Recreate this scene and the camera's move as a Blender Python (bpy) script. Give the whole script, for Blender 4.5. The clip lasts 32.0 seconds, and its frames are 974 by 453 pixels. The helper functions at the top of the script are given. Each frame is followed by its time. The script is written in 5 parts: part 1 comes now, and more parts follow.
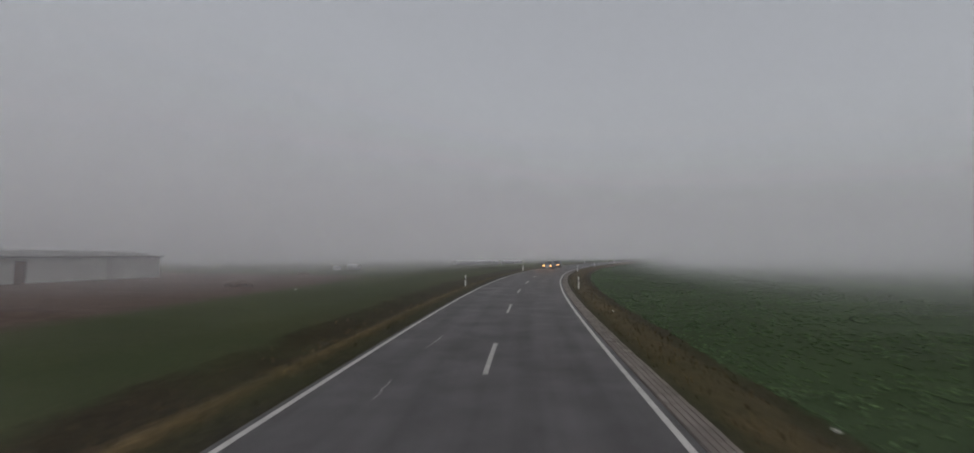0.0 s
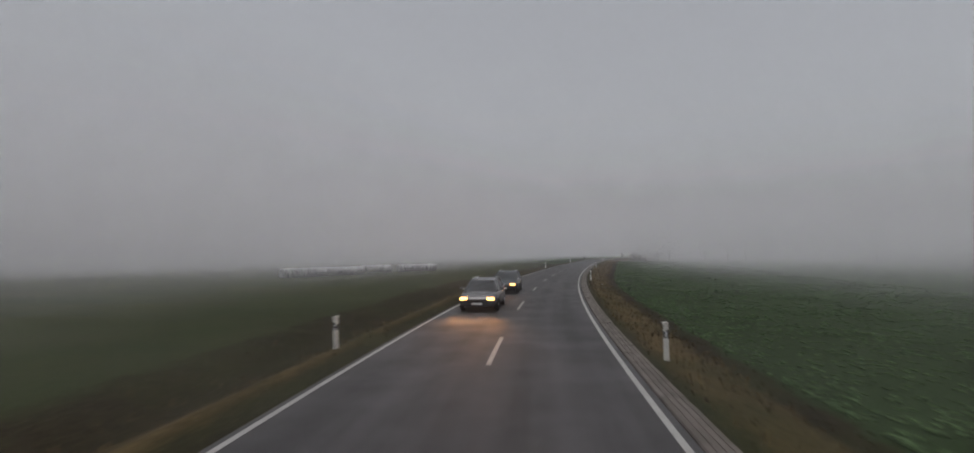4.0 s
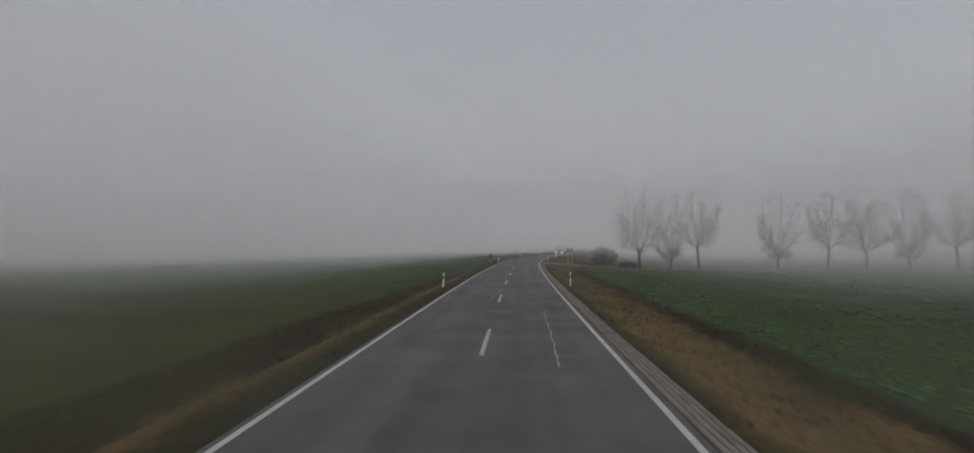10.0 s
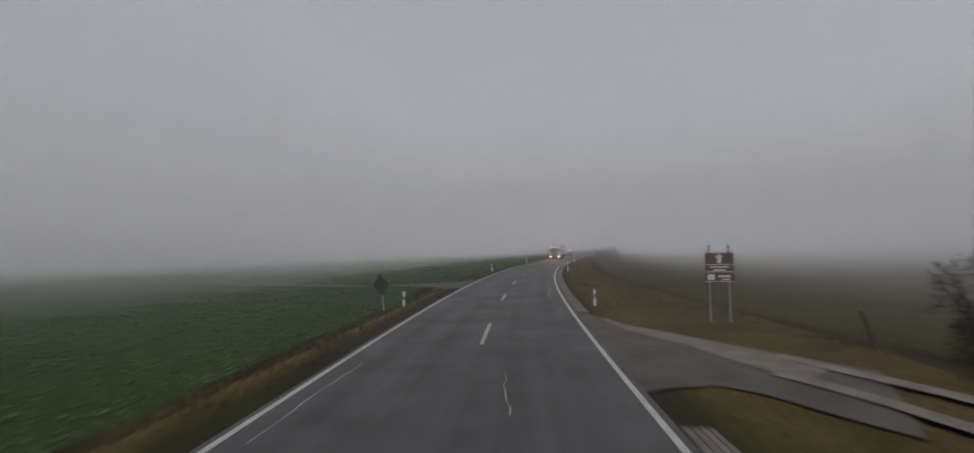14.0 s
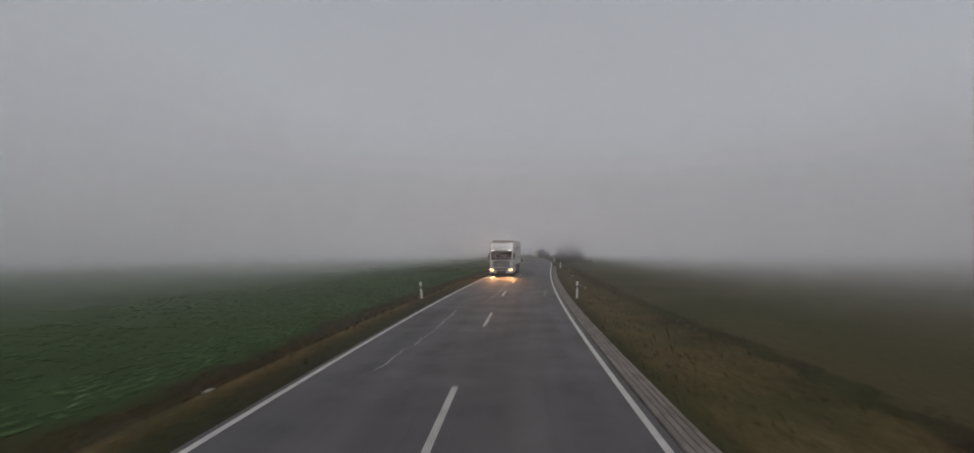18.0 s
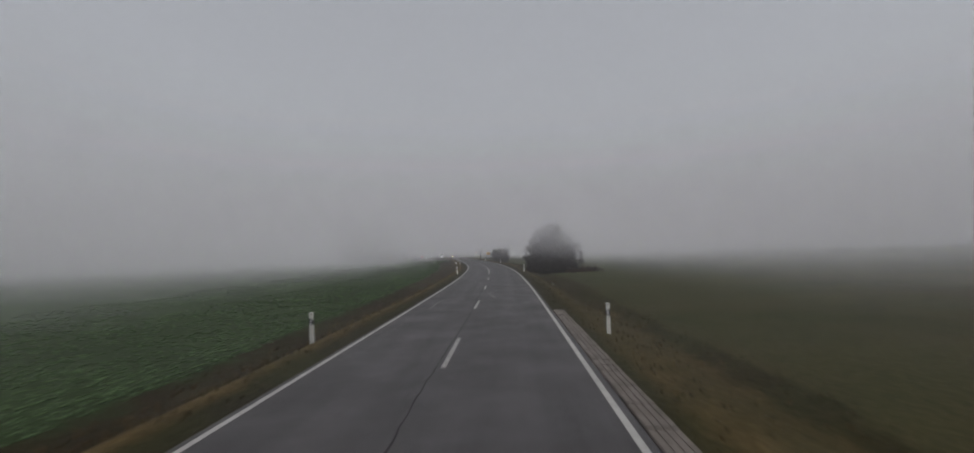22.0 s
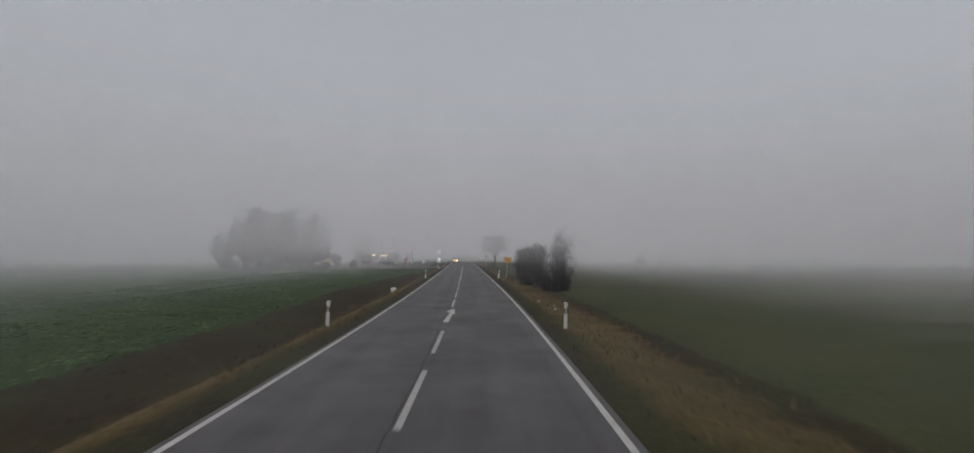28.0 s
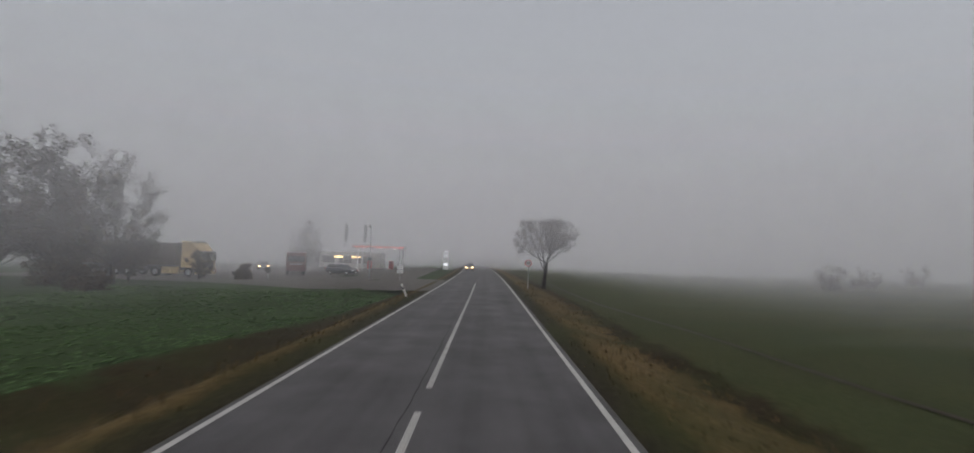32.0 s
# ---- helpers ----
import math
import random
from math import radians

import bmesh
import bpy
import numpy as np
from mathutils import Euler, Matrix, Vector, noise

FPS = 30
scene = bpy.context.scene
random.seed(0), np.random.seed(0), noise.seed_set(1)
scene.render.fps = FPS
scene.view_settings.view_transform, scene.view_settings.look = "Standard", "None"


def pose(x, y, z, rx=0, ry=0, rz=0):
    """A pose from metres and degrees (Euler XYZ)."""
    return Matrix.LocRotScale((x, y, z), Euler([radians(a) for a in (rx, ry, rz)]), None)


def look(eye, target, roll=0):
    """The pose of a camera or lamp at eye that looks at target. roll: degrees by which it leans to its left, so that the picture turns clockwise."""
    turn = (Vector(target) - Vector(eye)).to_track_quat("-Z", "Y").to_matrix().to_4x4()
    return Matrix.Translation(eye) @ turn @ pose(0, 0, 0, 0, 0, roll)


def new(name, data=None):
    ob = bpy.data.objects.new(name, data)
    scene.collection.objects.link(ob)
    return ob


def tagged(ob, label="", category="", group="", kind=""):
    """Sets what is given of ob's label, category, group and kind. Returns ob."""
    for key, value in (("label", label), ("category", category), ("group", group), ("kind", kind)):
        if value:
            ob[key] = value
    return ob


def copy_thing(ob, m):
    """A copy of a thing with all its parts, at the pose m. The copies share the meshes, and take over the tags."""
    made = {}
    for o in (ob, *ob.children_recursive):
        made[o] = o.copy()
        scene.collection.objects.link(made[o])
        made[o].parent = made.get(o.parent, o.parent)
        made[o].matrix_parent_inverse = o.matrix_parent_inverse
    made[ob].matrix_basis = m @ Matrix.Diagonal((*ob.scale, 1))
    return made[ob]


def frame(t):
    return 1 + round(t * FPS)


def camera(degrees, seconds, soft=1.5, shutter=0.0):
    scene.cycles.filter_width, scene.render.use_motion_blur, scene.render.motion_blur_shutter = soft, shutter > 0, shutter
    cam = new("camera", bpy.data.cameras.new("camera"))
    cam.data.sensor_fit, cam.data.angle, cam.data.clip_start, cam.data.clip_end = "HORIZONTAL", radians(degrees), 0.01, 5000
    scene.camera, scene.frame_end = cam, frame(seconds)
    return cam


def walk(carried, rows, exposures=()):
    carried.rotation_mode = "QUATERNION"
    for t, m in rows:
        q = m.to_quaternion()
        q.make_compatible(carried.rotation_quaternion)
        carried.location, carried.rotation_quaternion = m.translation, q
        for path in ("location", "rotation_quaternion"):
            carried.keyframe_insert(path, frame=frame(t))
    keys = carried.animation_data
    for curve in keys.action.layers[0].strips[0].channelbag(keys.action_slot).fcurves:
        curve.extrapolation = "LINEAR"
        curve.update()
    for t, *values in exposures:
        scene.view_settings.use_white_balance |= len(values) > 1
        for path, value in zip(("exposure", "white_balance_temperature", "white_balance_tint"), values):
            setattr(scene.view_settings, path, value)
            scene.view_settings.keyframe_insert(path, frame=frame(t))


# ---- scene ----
# ---- the road's course: curvature (1/km) every 25 m, from 5 m behind the start ----
BENDS = (-0.45, -1.4, -2.36, -2.84, -2.44, -1.73, -1.03, -0.59, -0.32, -0.51, -1.11, -1.87, -2.28, -2.02, -1.44, -0.89,
         -0.14, 0.77, 1.40, 1.66, 1.16, 0.38, -0.09, 0.08, 0.36, 0.4, 0.3, 0.1, 0.0, 0.0, 0.0, 0.0)
S0, S1 = -100.0, 900.0
_s = np.arange(S0, S1 + 1, 1.0)
_k = np.interp(_s, -5 + 25.0 * np.arange(32), BENDS) / 1000
_th = np.cumsum(_k)
_th -= np.interp(0, _s, _th)
_cx, _cy = np.cumsum(-np.sin(_th)), np.cumsum(np.cos(_th))
_cx -= np.interp(0, _s, _cx)
_cy -= np.interp(0, _s, _cy)


def heading(s):
    """The road's heading at s metres along it, radians, anticlockwise from north (+y)."""
    return float(np.interp(s, _s, _th))


def at(s, lat, z=0.0):
    """The place s metres along the road and lat metres to the right of its middle."""
    a = heading(s)
    return Vector((float(np.interp(s, _s, _cx)) + lat * math.cos(a), float(np.interp(s, _s, _cy)) + lat * math.sin(a), z))


def facing(s, lat, z=0.0, turn=0.0):
    """A pose at that place whose +y runs along the road, turned by so many degrees."""
    return Matrix.Translation(at(s, lat, z)) @ Matrix.Rotation(heading(s) + radians(turn), 4, "Z")


# ---- camera: seconds, metres along the road, metres right of its middle, yaw to the road, pitch, roll ----
cam = camera(88.2, 32.0, soft=1.6, shutter=0.4)
EYE = 2.70
DRIVE = (
    (0.0, -0.9, 0.88, 3.74, 3.14, 0.44),
    (1.0, 16.8, 0.87, 3.45, 3.20, 0.29),
    (2.0, 34.6, 1.12, 3.68, 3.18, -1.31),
    (3.0, 52.1, 1.12, 3.87, 2.91, -0.62),
    (3.5, 61.2, 1.13, 4.05, 2.91, -0.37),
    (5.5, 97.0, 1.12, 3.99, 3.68, -1.06),
    (6.0, 106.0, 1.18, 3.94, 3.68, -0.83),
    (7.0, 123.8, 1.20, 3.57, 3.28, -1.16),
    (8.0, 141.8, 1.05, 3.31, 2.94, -0.70),
    (9.0, 159.8, 0.87, 3.29, 2.52, -0.40),
    (10.0, 177.9, 0.76, 2.98, 2.32, 0.02),
    (11.0, 195.6, 0.70, 2.87, 2.53, 0.50),
    (12.0, 213.6, 0.81, 2.40, 2.60, -0.08),
    (13.0, 230.8, 0.92, 2.70, 2.61, -0.10),
    (14.0, 248.1, 1.02, 2.53, 2.58, -0.93),
    (15.0, 265.3, 1.03, 2.50, 2.71, -0.62),
    (15.5, 274.0, 1.05, 2.32, 2.79, -0.59),
    (17.5, 308.1, 1.11, 2.44, 2.75, -0.09),
    (18.0, 316.4, 1.14, 2.33, 2.76, 0.03),
    (19.0, 333.4, 1.32, 2.18, 2.76, -0.17),
    (20.0, 350.1, 1.42, 1.71, 2.94, -0.48),
    (21.0, 366.0, 1.56, 1.71, 3.06, -1.54),
    (22.0, 382.6, 1.49, 1.93, 2.83, -1.84),
    (23.0, 399.0, 1.12, 1.63, 2.98, -0.73),
    (24.0, 414.2, 0.95, 1.61, 3.12, 0.75),
    (25.0, 430.0, 0.91, 1.38, 3.16, 0.71),
    (26.0, 445.7, 0.87, 0.93, 3.19, 0.70),
    (28.5, 484.1, 1.21, -0.05, 3.20, 0.23),
    (29.0, 491.4, 1.21, -0.14, 3.24, 0.19),
    (30.0, 506.3, 0.97, 0.20, 3.51, 1.46),
    (31.0, 521.5, 0.95, 0.10, 3.60, 1.92),
    (32.0, 536.7, 1.06, 0.11, 3.61, 1.65),
)
_d = np.array(DRIVE)
_v = np.gradient(_d, _d[:, 0], axis=0)


def drive(t):
    """The row of the drive at t, smoothly between the rows above."""
    i = min(max(int(np.searchsorted(_d[:, 0], t)) - 1, 0), len(_d) - 2)
    w = _d[i + 1, 0] - _d[i, 0]
    u = (t - _d[i, 0]) / w
    a, b = 2 * u**3 - 3 * u**2 + 1, u**3 - 2 * u**2 + u
    return a * _d[i] + b * w * _v[i] + (1 - a) * _d[i + 1] + (u**3 - u**2) * w * _v[i + 1]


def seat(t):
    _, s, lat, yaw, pitch, roll = (float(v) for v in drive(t))
    eye, a = at(s, lat, EYE), heading(s) + radians(yaw)
    ahead = Vector((-math.sin(a) * math.cos(radians(pitch)), math.cos(a) * math.cos(radians(pitch)), math.sin(radians(pitch))))
    return look(eye, eye + ahead, roll)


walk(cam, [(0.5 * i, seat(0.5 * i)) for i in range(65)], exposures=[(0.0, -0.15), (16.0, -0.13), (24.0, -0.10), (29.0, -0.03), (32.0, -0.02)])

# ---- light: an overcast sky; mist over the fields ----
world = bpy.data.worlds.new("overcast_sky")
scene.world = world
world.use_nodes = True
wn, wl = world.node_tree.nodes, world.node_tree.links
sky = wn.new("ShaderNodeTexSky")
sky.sky_type, sky.sun_disc, sky.sun_elevation, sky.sun_rotation = "NISHITA", False, radians(78), radians(200)
pale = wn.new("ShaderNodeHueSaturation")
pale.inputs["Saturation"].default_value = 0.24
sky.dust_density, sky.ozone_density = 4.6, 2.0
wl.new(sky.outputs[0], pale.inputs["Color"])
wl.new(pale.outputs[0], wn["Background"].inputs["Color"])
wn["Background"].inputs["Strength"].default_value = 0.15
sun = new("sun", bpy.data.lights.new("sun", "SUN"))
sun.data.energy, sun.data.angle, sun.data.color = 0.7, radians(60), (1.0, 0.97, 0.94)
scene.cycles.transparent_max_bounces = 128  # light passes many thin veils of mist
sun.matrix_world = look((0, 0, 300), (20, 60, 0))
MIST_STEP = 6.5                      # metres between the thin veils that make up the mist
MIST_FILL = (0.090, 4.0, 32.0)       # how much one veil covers, height at which it is fullest, top
MIST_REACH = 130.0                   # how far the veils reach to either side of the road
MIST_ROUND = [(105.0 + 12.0 * k, 0.19, 0.8 - 0.06 * k, 70.0 + 9.0 * k) for k in range(7)]  # and veils right round the place: how far out, cover, full height, top

# ---- materials ----
def material(name, rough=0.9, metal=0.0):
    m = bpy.data.materials.new(name)
    m.use_nodes = True
    b = m.node_tree.nodes["Principled BSDF"]
    b.inputs["Roughness"].default_value, b.inputs["Metallic"].default_value = rough, metal
    return m, m.node_tree.nodes, m.node_tree.links, b


def noise_of(n, l, scale, detail=4.0, rough=0.6, vector=None):
    t = n.new("ShaderNodeTexNoise")
    t.inputs["Scale"].default_value, t.inputs["Detail"].default_value, t.inputs["Roughness"].default_value = scale, detail, rough
    if vector is None:
        vector = n.new("ShaderNodeNewGeometry").outputs["Position"]
    l.new(vector, t.inputs["Vector"])
    return t.outputs["Fac"]


def ramp_of(n, l, fac, stops, mode="LINEAR"):
    r = n.new("ShaderNodeValToRGB")
    r.color_ramp.interpolation = mode
    e = r.color_ramp.elements
    while len(e) < len(stops):
        e.new(0.5)
    for el, (p, c) in zip(e, stops):
        el.position, el.color = p, (c, c, c, 1) if isinstance(c, (int, float)) else (*c, 1)
    l.new(fac, r.inputs["Fac"])
    return r.outputs["Color"]


def mix_of(n, l, fac, a, b, mode="MIX"):
    x = n.new("ShaderNodeMix")
    x.data_type, x.blend_type = "RGBA", mode
    for sock, v in (("Factor", fac), ("A", a), ("B", b)):
        s = next(i for i in x.inputs if i.name == sock and i.type == ("VALUE" if sock == "Factor" else "RGBA"))
        if isinstance(v, (int, float)):
            s.default_value = v
        elif isinstance(v, tuple):
            s.default_value = (*v, 1)
        else:
            l.new(v, s)
    return next(o for o in x.outputs if o.type == "RGBA")


def math_of(n, l, op, a, b=0.0, c=0.0):
    x = n.new("ShaderNodeMath")
    x.operation = op
    for i, v in enumerate((a, b, c)):
        if isinstance(v, (int, float)):
            x.inputs[i].default_value = v
        else:
            l.new(v, x.inputs[i])
    return x.outputs[0]


def bump_of(n, l, b, height, strength=0.4, distance=0.02):
    x = n.new("ShaderNodeBump")
    x.inputs["Strength"].default_value, x.inputs["Distance"].default_value = strength, distance
    l.new(height, x.inputs["Height"])
    l.new(x.outputs[0], b.inputs["Normal"])


def worn(name, dark, light, rough=0.8, scale=6.0, metal=0.0, fine=60.0, bump=0.3, vary=0.0):
    """A surface between two tones, with large stains and a fine grain."""
    m, n, l, b = material(name, rough, metal)
    big = ramp_of(n, l, noise_of(n, l, scale), [(0.3, dark), (0.7, light)])
    small = noise_of(n, l, fine, 3.0)
    col = mix_of(n, l, 0.25, big, ramp_of(n, l, small, [(0.3, tuple(c * 0.6 for c in dark)), (0.7, light)]))
    if vary:
        info = n.new("ShaderNodeObjectInfo").outputs["Random"]
        isl = n.new("ShaderNodeNewGeometry").outputs["Random Per Island"]
        r = math_of(n, l, "FRACT", math_of(n, l, "ADD", info, isl))
        col = mix_of(n, l, vary, col, ramp_of(n, l, r, [(0.0, tuple(c * 0.5 for c in dark)), (1.0, tuple(min(1, c * 1.4) for c in light))]))
    l.new(col, b.inputs["Base Color"])
    if rough >= 0.85:
        b.inputs["Specular IOR Level"].default_value = 0.12
    if bump:
        bump_of(n, l, b, small, bump, 0.01)
    return m


def glow(name, colour, strength):
    m, n, l, b = material(name, 0.3)
    b.inputs["Base Color"].default_value = (*colour, 1)
    b.inputs["Emission Color"].default_value, b.inputs["Emission Strength"].default_value = (*colour, 1), strength
    return m


def cover_material():
    """Ground cover: bare dark edge, bleached grass bank and field, told apart by the cover attribute."""
    m, n, l, b = material("ground_cover", 0.95)
    b.inputs["Specular IOR Level"].default_value = 0.05
    att = n.new("ShaderNodeAttribute")
    att.attribute_name = "cover"
    sep = n.new("ShaderNodeSeparateColor")
    l.new(att.outputs["Color"], sep.inputs[0])
    wob = math_of(n, l, "MULTIPLY_ADD", noise_of(n, l, 0.55, 5.0, 0.65), 0.22, -0.11)
    u = math_of(n, l, "ADD", sep.outputs[0], wob)
    bank = ramp_of(n, l, u, [(0.0, (0.016, 0.0135, 0.010)), (0.13, (0.018, 0.016, 0.008)), (0.21, (0.040, 0.030, 0.012)), (0.29, (0.078, 0.053, 0.023)),
                             (0.37, (0.062, 0.043, 0.019)), (0.405, (0.0150, 0.0098, 0.0060)), (0.47, (0.0165, 0.0110, 0.0066))])
    tuft = ramp_of(n, l, noise_of(n, l, 7.0, 6.0, 0.7), [(0.30, 0.35), (0.52, 1.0), (0.72, 1.65)])
    bank = mix_of(n, l, 0.8, bank, tuft, "MULTIPLY")
    bank = mix_of(n, l, math_of(n, l, "MULTIPLY", ramp_of(n, l, noise_of(n, l, 0.25, 4.0), [(0.46, 0.0), (0.66, 1.0)]), 0.7), bank, (0.0213, 0.0243, 0.0088))
    bank = mix_of(n, l, math_of(n, l, "MULTIPLY", att.outputs["Alpha"], ramp_of(n, l, noise_of(n, l, 0.7, 5.0), [(0.3, 0.5), (0.6, 1.0)])), bank, mix_of(n, l, 0.7, (0.0250, 0.0225, 0.0105), tuft, "MULTIPLY"))
    crop = ramp_of(n, l, noise_of(n, l, 0.09, 4.0), [(0.30, (0.0189, 0.0302, 0.0119)), (0.70, (0.0260, 0.0437, 0.0171))])
    leafy = ramp_of(n, l, noise_of(n, l, 9.0, 5.0, 0.7), [(0.36, (0.015, 0.020, 0.009)), (0.50, (0.0195, 0.0314, 0.0130)), (0.70, (0.0332, 0.0526, 0.0225))])
    crop = mix_of(n, l, 0.4, crop, leafy)
    meadow = ramp_of(n, l, noise_of(n, l, 0.12, 5.0), [(0.30, (0.0243, 0.0243, 0.0101)), (0.68, (0.0408, 0.0325, 0.0166))])
    meadow = mix_of(n, l, 0.7, meadow, tuft, "MULTIPLY")
    soil = ramp_of(n, l, noise_of(n, l, 1.5, 6.0), [(0.3, (0.0332, 0.0213, 0.0166)), (0.7, (0.0585, 0.0408, 0.0332))])
    field = mix_of(n, l, sep.outputs[1], crop, meadow)
    field = mix_of(n, l, ramp_of(n, l, math_of(n, l, "ADD", sep.outputs[2], wob), [(0.4, 0.0), (0.6, 1.0)]), field, soil)
    edge = ramp_of(n, l, u, [(0.48, 0.0), (0.53, 1.0)])
    col = mix_of(n, l, edge, bank, field)
    l.new(col, b.inputs["Base Color"])
    bump_of(n, l, b, noise_of(n, l, 11.0, 6.0, 0.75), 0.4, 0.03)
    return m


def asphalt_material():
    m, n, l, b = material("asphalt", 0.8)
    b.inputs["Specular IOR Level"].default_value = 0.3
    uv = n.new("ShaderNodeUVMap").outputs[0]
    sep = n.new("ShaderNodeSeparateXYZ")
    l.new(uv, sep.inputs[0])
    grain = noise_of(n, l, 90.0, 3.0, 0.8)
    base = ramp_of(n, l, noise_of(n, l, 0.35, 6.0, 0.6), [(0.28, (0.0325, 0.0308, 0.0328)), (0.72, (0.0455, 0.0433, 0.0458))])
    stones = ramp_of(n, l, grain, [(0.30, 0.62), (0.55, 1.0), (0.78, 1.5)])
    col = mix_of(n, l, 0.6, base, stones, "MULTIPLY")
    # darker wheel tracks, and a lighter strip between them in each lane
    lane = math_of(n, l, "ABSOLUTE", math_of(n, l, "SUBTRACT", math_of(n, l, "ABSOLUTE", sep.outputs[1]), 1.62))
    track = ramp_of(n, l, math_of(n, l, "ADD", lane, math_of(n, l, "MULTIPLY_ADD", noise_of(n, l, 0.8, 3.0), 0.3, -0.15)),
                    [(0.0, 1.14), (0.35, 1.04), (0.62, 0.86), (0.85, 0.88), (1.0, 1.0)])
    col = mix_of(n, l, 0.95, col, track, "MULTIPLY")
    # seams and patches along the road
    stretch = n.new("ShaderNodeMapping")
    l.new(uv, stretch.inputs["Vector"])
    stretch.inputs["Scale"].default_value = (0.06, 1.6, 1.0)
    streak = ramp_of(n, l, noise_of(n, l, 1.0, 5.0, 0.6, stretch.outputs[0]), [(0.33, 0.70), (0.5, 1.0), (0.7, 1.22)])
    col = mix_of(n, l, 0.75, col, streak, "MULTIPLY")
    l.new(col, b.inputs["Base Color"])
    l.new(ramp_of(n, l, noise_of(n, l, 0.5, 4.0), [(0.3, 0.68), (0.7, 0.88)]), b.inputs["Roughness"])
    bump_of(n, l, b, grain, 0.5, 0.006)
    return m


M_COVER = cover_material()
M_ASPHALT = asphalt_material()
M_LINE = worn("road_paint", (0.175, 0.170, 0.163), (0.30, 0.293, 0.28), 0.6, 3.0, fine=35.0)
M_PAVER = worn("concrete_paver", (0.075, 0.066, 0.060), (0.125, 0.110, 0.100), 0.9, 2.0, fine=40.0, vary=0.25)
M_GRAVEL = worn("gravel", (0.070, 0.062, 0.053), (0.140, 0.126, 0.112), 0.95, 1.2, fine=25.0, bump=0.8)
M_ASPHALT_OLD = worn("old_asphalt", (0.0396, 0.0370, 0.0338), (0.0686, 0.0634, 0.0581), 0.85, 0.8, fine=40.0, bump=0.4)


# ---- building tools ----
def part(name, bm, mat, parent=None, label=""):
    """Links a bmesh as ONE mesh object, under a thing or a part if one is given."""
    me = bpy.data.meshes.new(name)
    bm.to_mesh(me)
    bm.free()
    me.materials.append(mat)
    ob = new(name, me)
    ob.parent = parent
    return tagged(ob, label)


def thing(name, m, label, category, group="", kind=""):
    """An empty at a thing's base, which parents its parts."""
    ob = new(name)
    ob.empty_display_size = 0.2
    ob.matrix_world = m
    return tagged(ob, label, category, group, kind)


def mesh_of(name, verts, faces, mat, parent=None, label="", smooth=False):
    me = bpy.data.meshes.new(name)
    me.from_pydata([tuple(v) for v in verts], [], faces)
    me.materials.append(mat)
    if smooth:
        me.polygons.foreach_set("use_smooth", [True] * len(me.polygons))
    ob = new(name, me)
    ob.parent = parent
    return tagged(ob, label)


def box(bm, x, y, z, sx, sy, sz, bevel=0.0, m=None):
    """A block with its middle at x, y and its underside at z, its edges rounded."""
    made = bmesh.ops.create_cube(bm, size=1.0)["verts"]
    for v in made:
        v.co = Vector((x + v.co.x * sx, y + v.co.y * sy, z + (v.co.z + 0.5) * sz))
    if bevel:
        edges = list({e for v in made for e in v.link_edges})
        made = bmesh.ops.bevel(bm, geom=edges, offset=bevel, segments=2, affect="EDGES", profile=0.5)["verts"]
    if m is not None:
        bmesh.ops.transform(bm, matrix=m, verts=[v for v in made if v.is_valid])
    return made


def tube(bm, a, b, r0, r1=None, sides=10):
    """A tapered rod from a to b."""
    a, b = Vector(a), Vector(b)
    r1 = r0 if r1 is None else r1
    q = (b - a).to_track_quat("Z", "Y").to_matrix()
    rings = []
    for p, r in ((a, r0), (b, r1)):
        rings.append([bm.verts.new(p + q @ Vector((r * math.cos(i * math.tau / sides), r * math.sin(i * math.tau / sides), 0))) for i in range(sides)])
    for i in range(sides):
        bm.faces.new((rings[0][i], rings[0][(i + 1) % sides], rings[1][(i + 1) % sides], rings[1][i]))
    bm.faces.new(rings[0][::-1])
    bm.faces.new(rings[1])


def plate(bm, outline, depth, m):
    """A flat plate: an outline in x and z, pulled out along y, set by the pose m."""
    front = [bm.verts.new(m @ Vector((x, 0, z))) for x, z in outline]
    back = [bm.verts.new(m @ Vector((x, depth, z))) for x, z in outline]
    bm.faces.new(front)
    bm.faces.new(back[::-1])
    for i in range(len(outline)):
        j = (i + 1) % len(outline)
        bm.faces.new((front[j], front[i], back[i], back[j]))


# ---- the ground: one sheet that follows the road and reaches the horizon ----
def border(s, side):
    """How far from the road's middle the field begins."""
    if side > 0:
        return float(np.interp(s, [0, 120, 165, 240, 262, 300, 400, 430, 500, 560, 640], [6.6, 6.8, 8.2, 8.4, 12, 9.5, 7.4, 8.0, 8.0, 7.6, 7.6]))
    return float(np.interp(s, [0, 20, 120, 200, 240, 300, 400, 420, 500, 520, 550, 565, 580], [7.6, 8.0, 9.8, 8.0, 6.1, 7.0, 7.2, 7.6, 9.3, 9.8, 8.3, 6.5, 6.0]))


def narrow(s, lat):
    """Where the bleached crest of the bank is only a narrow band with a dark ditch behind it."""
    return lat < 0 and not 195 < s < 400 or lat > 0 and 408 < s < 480


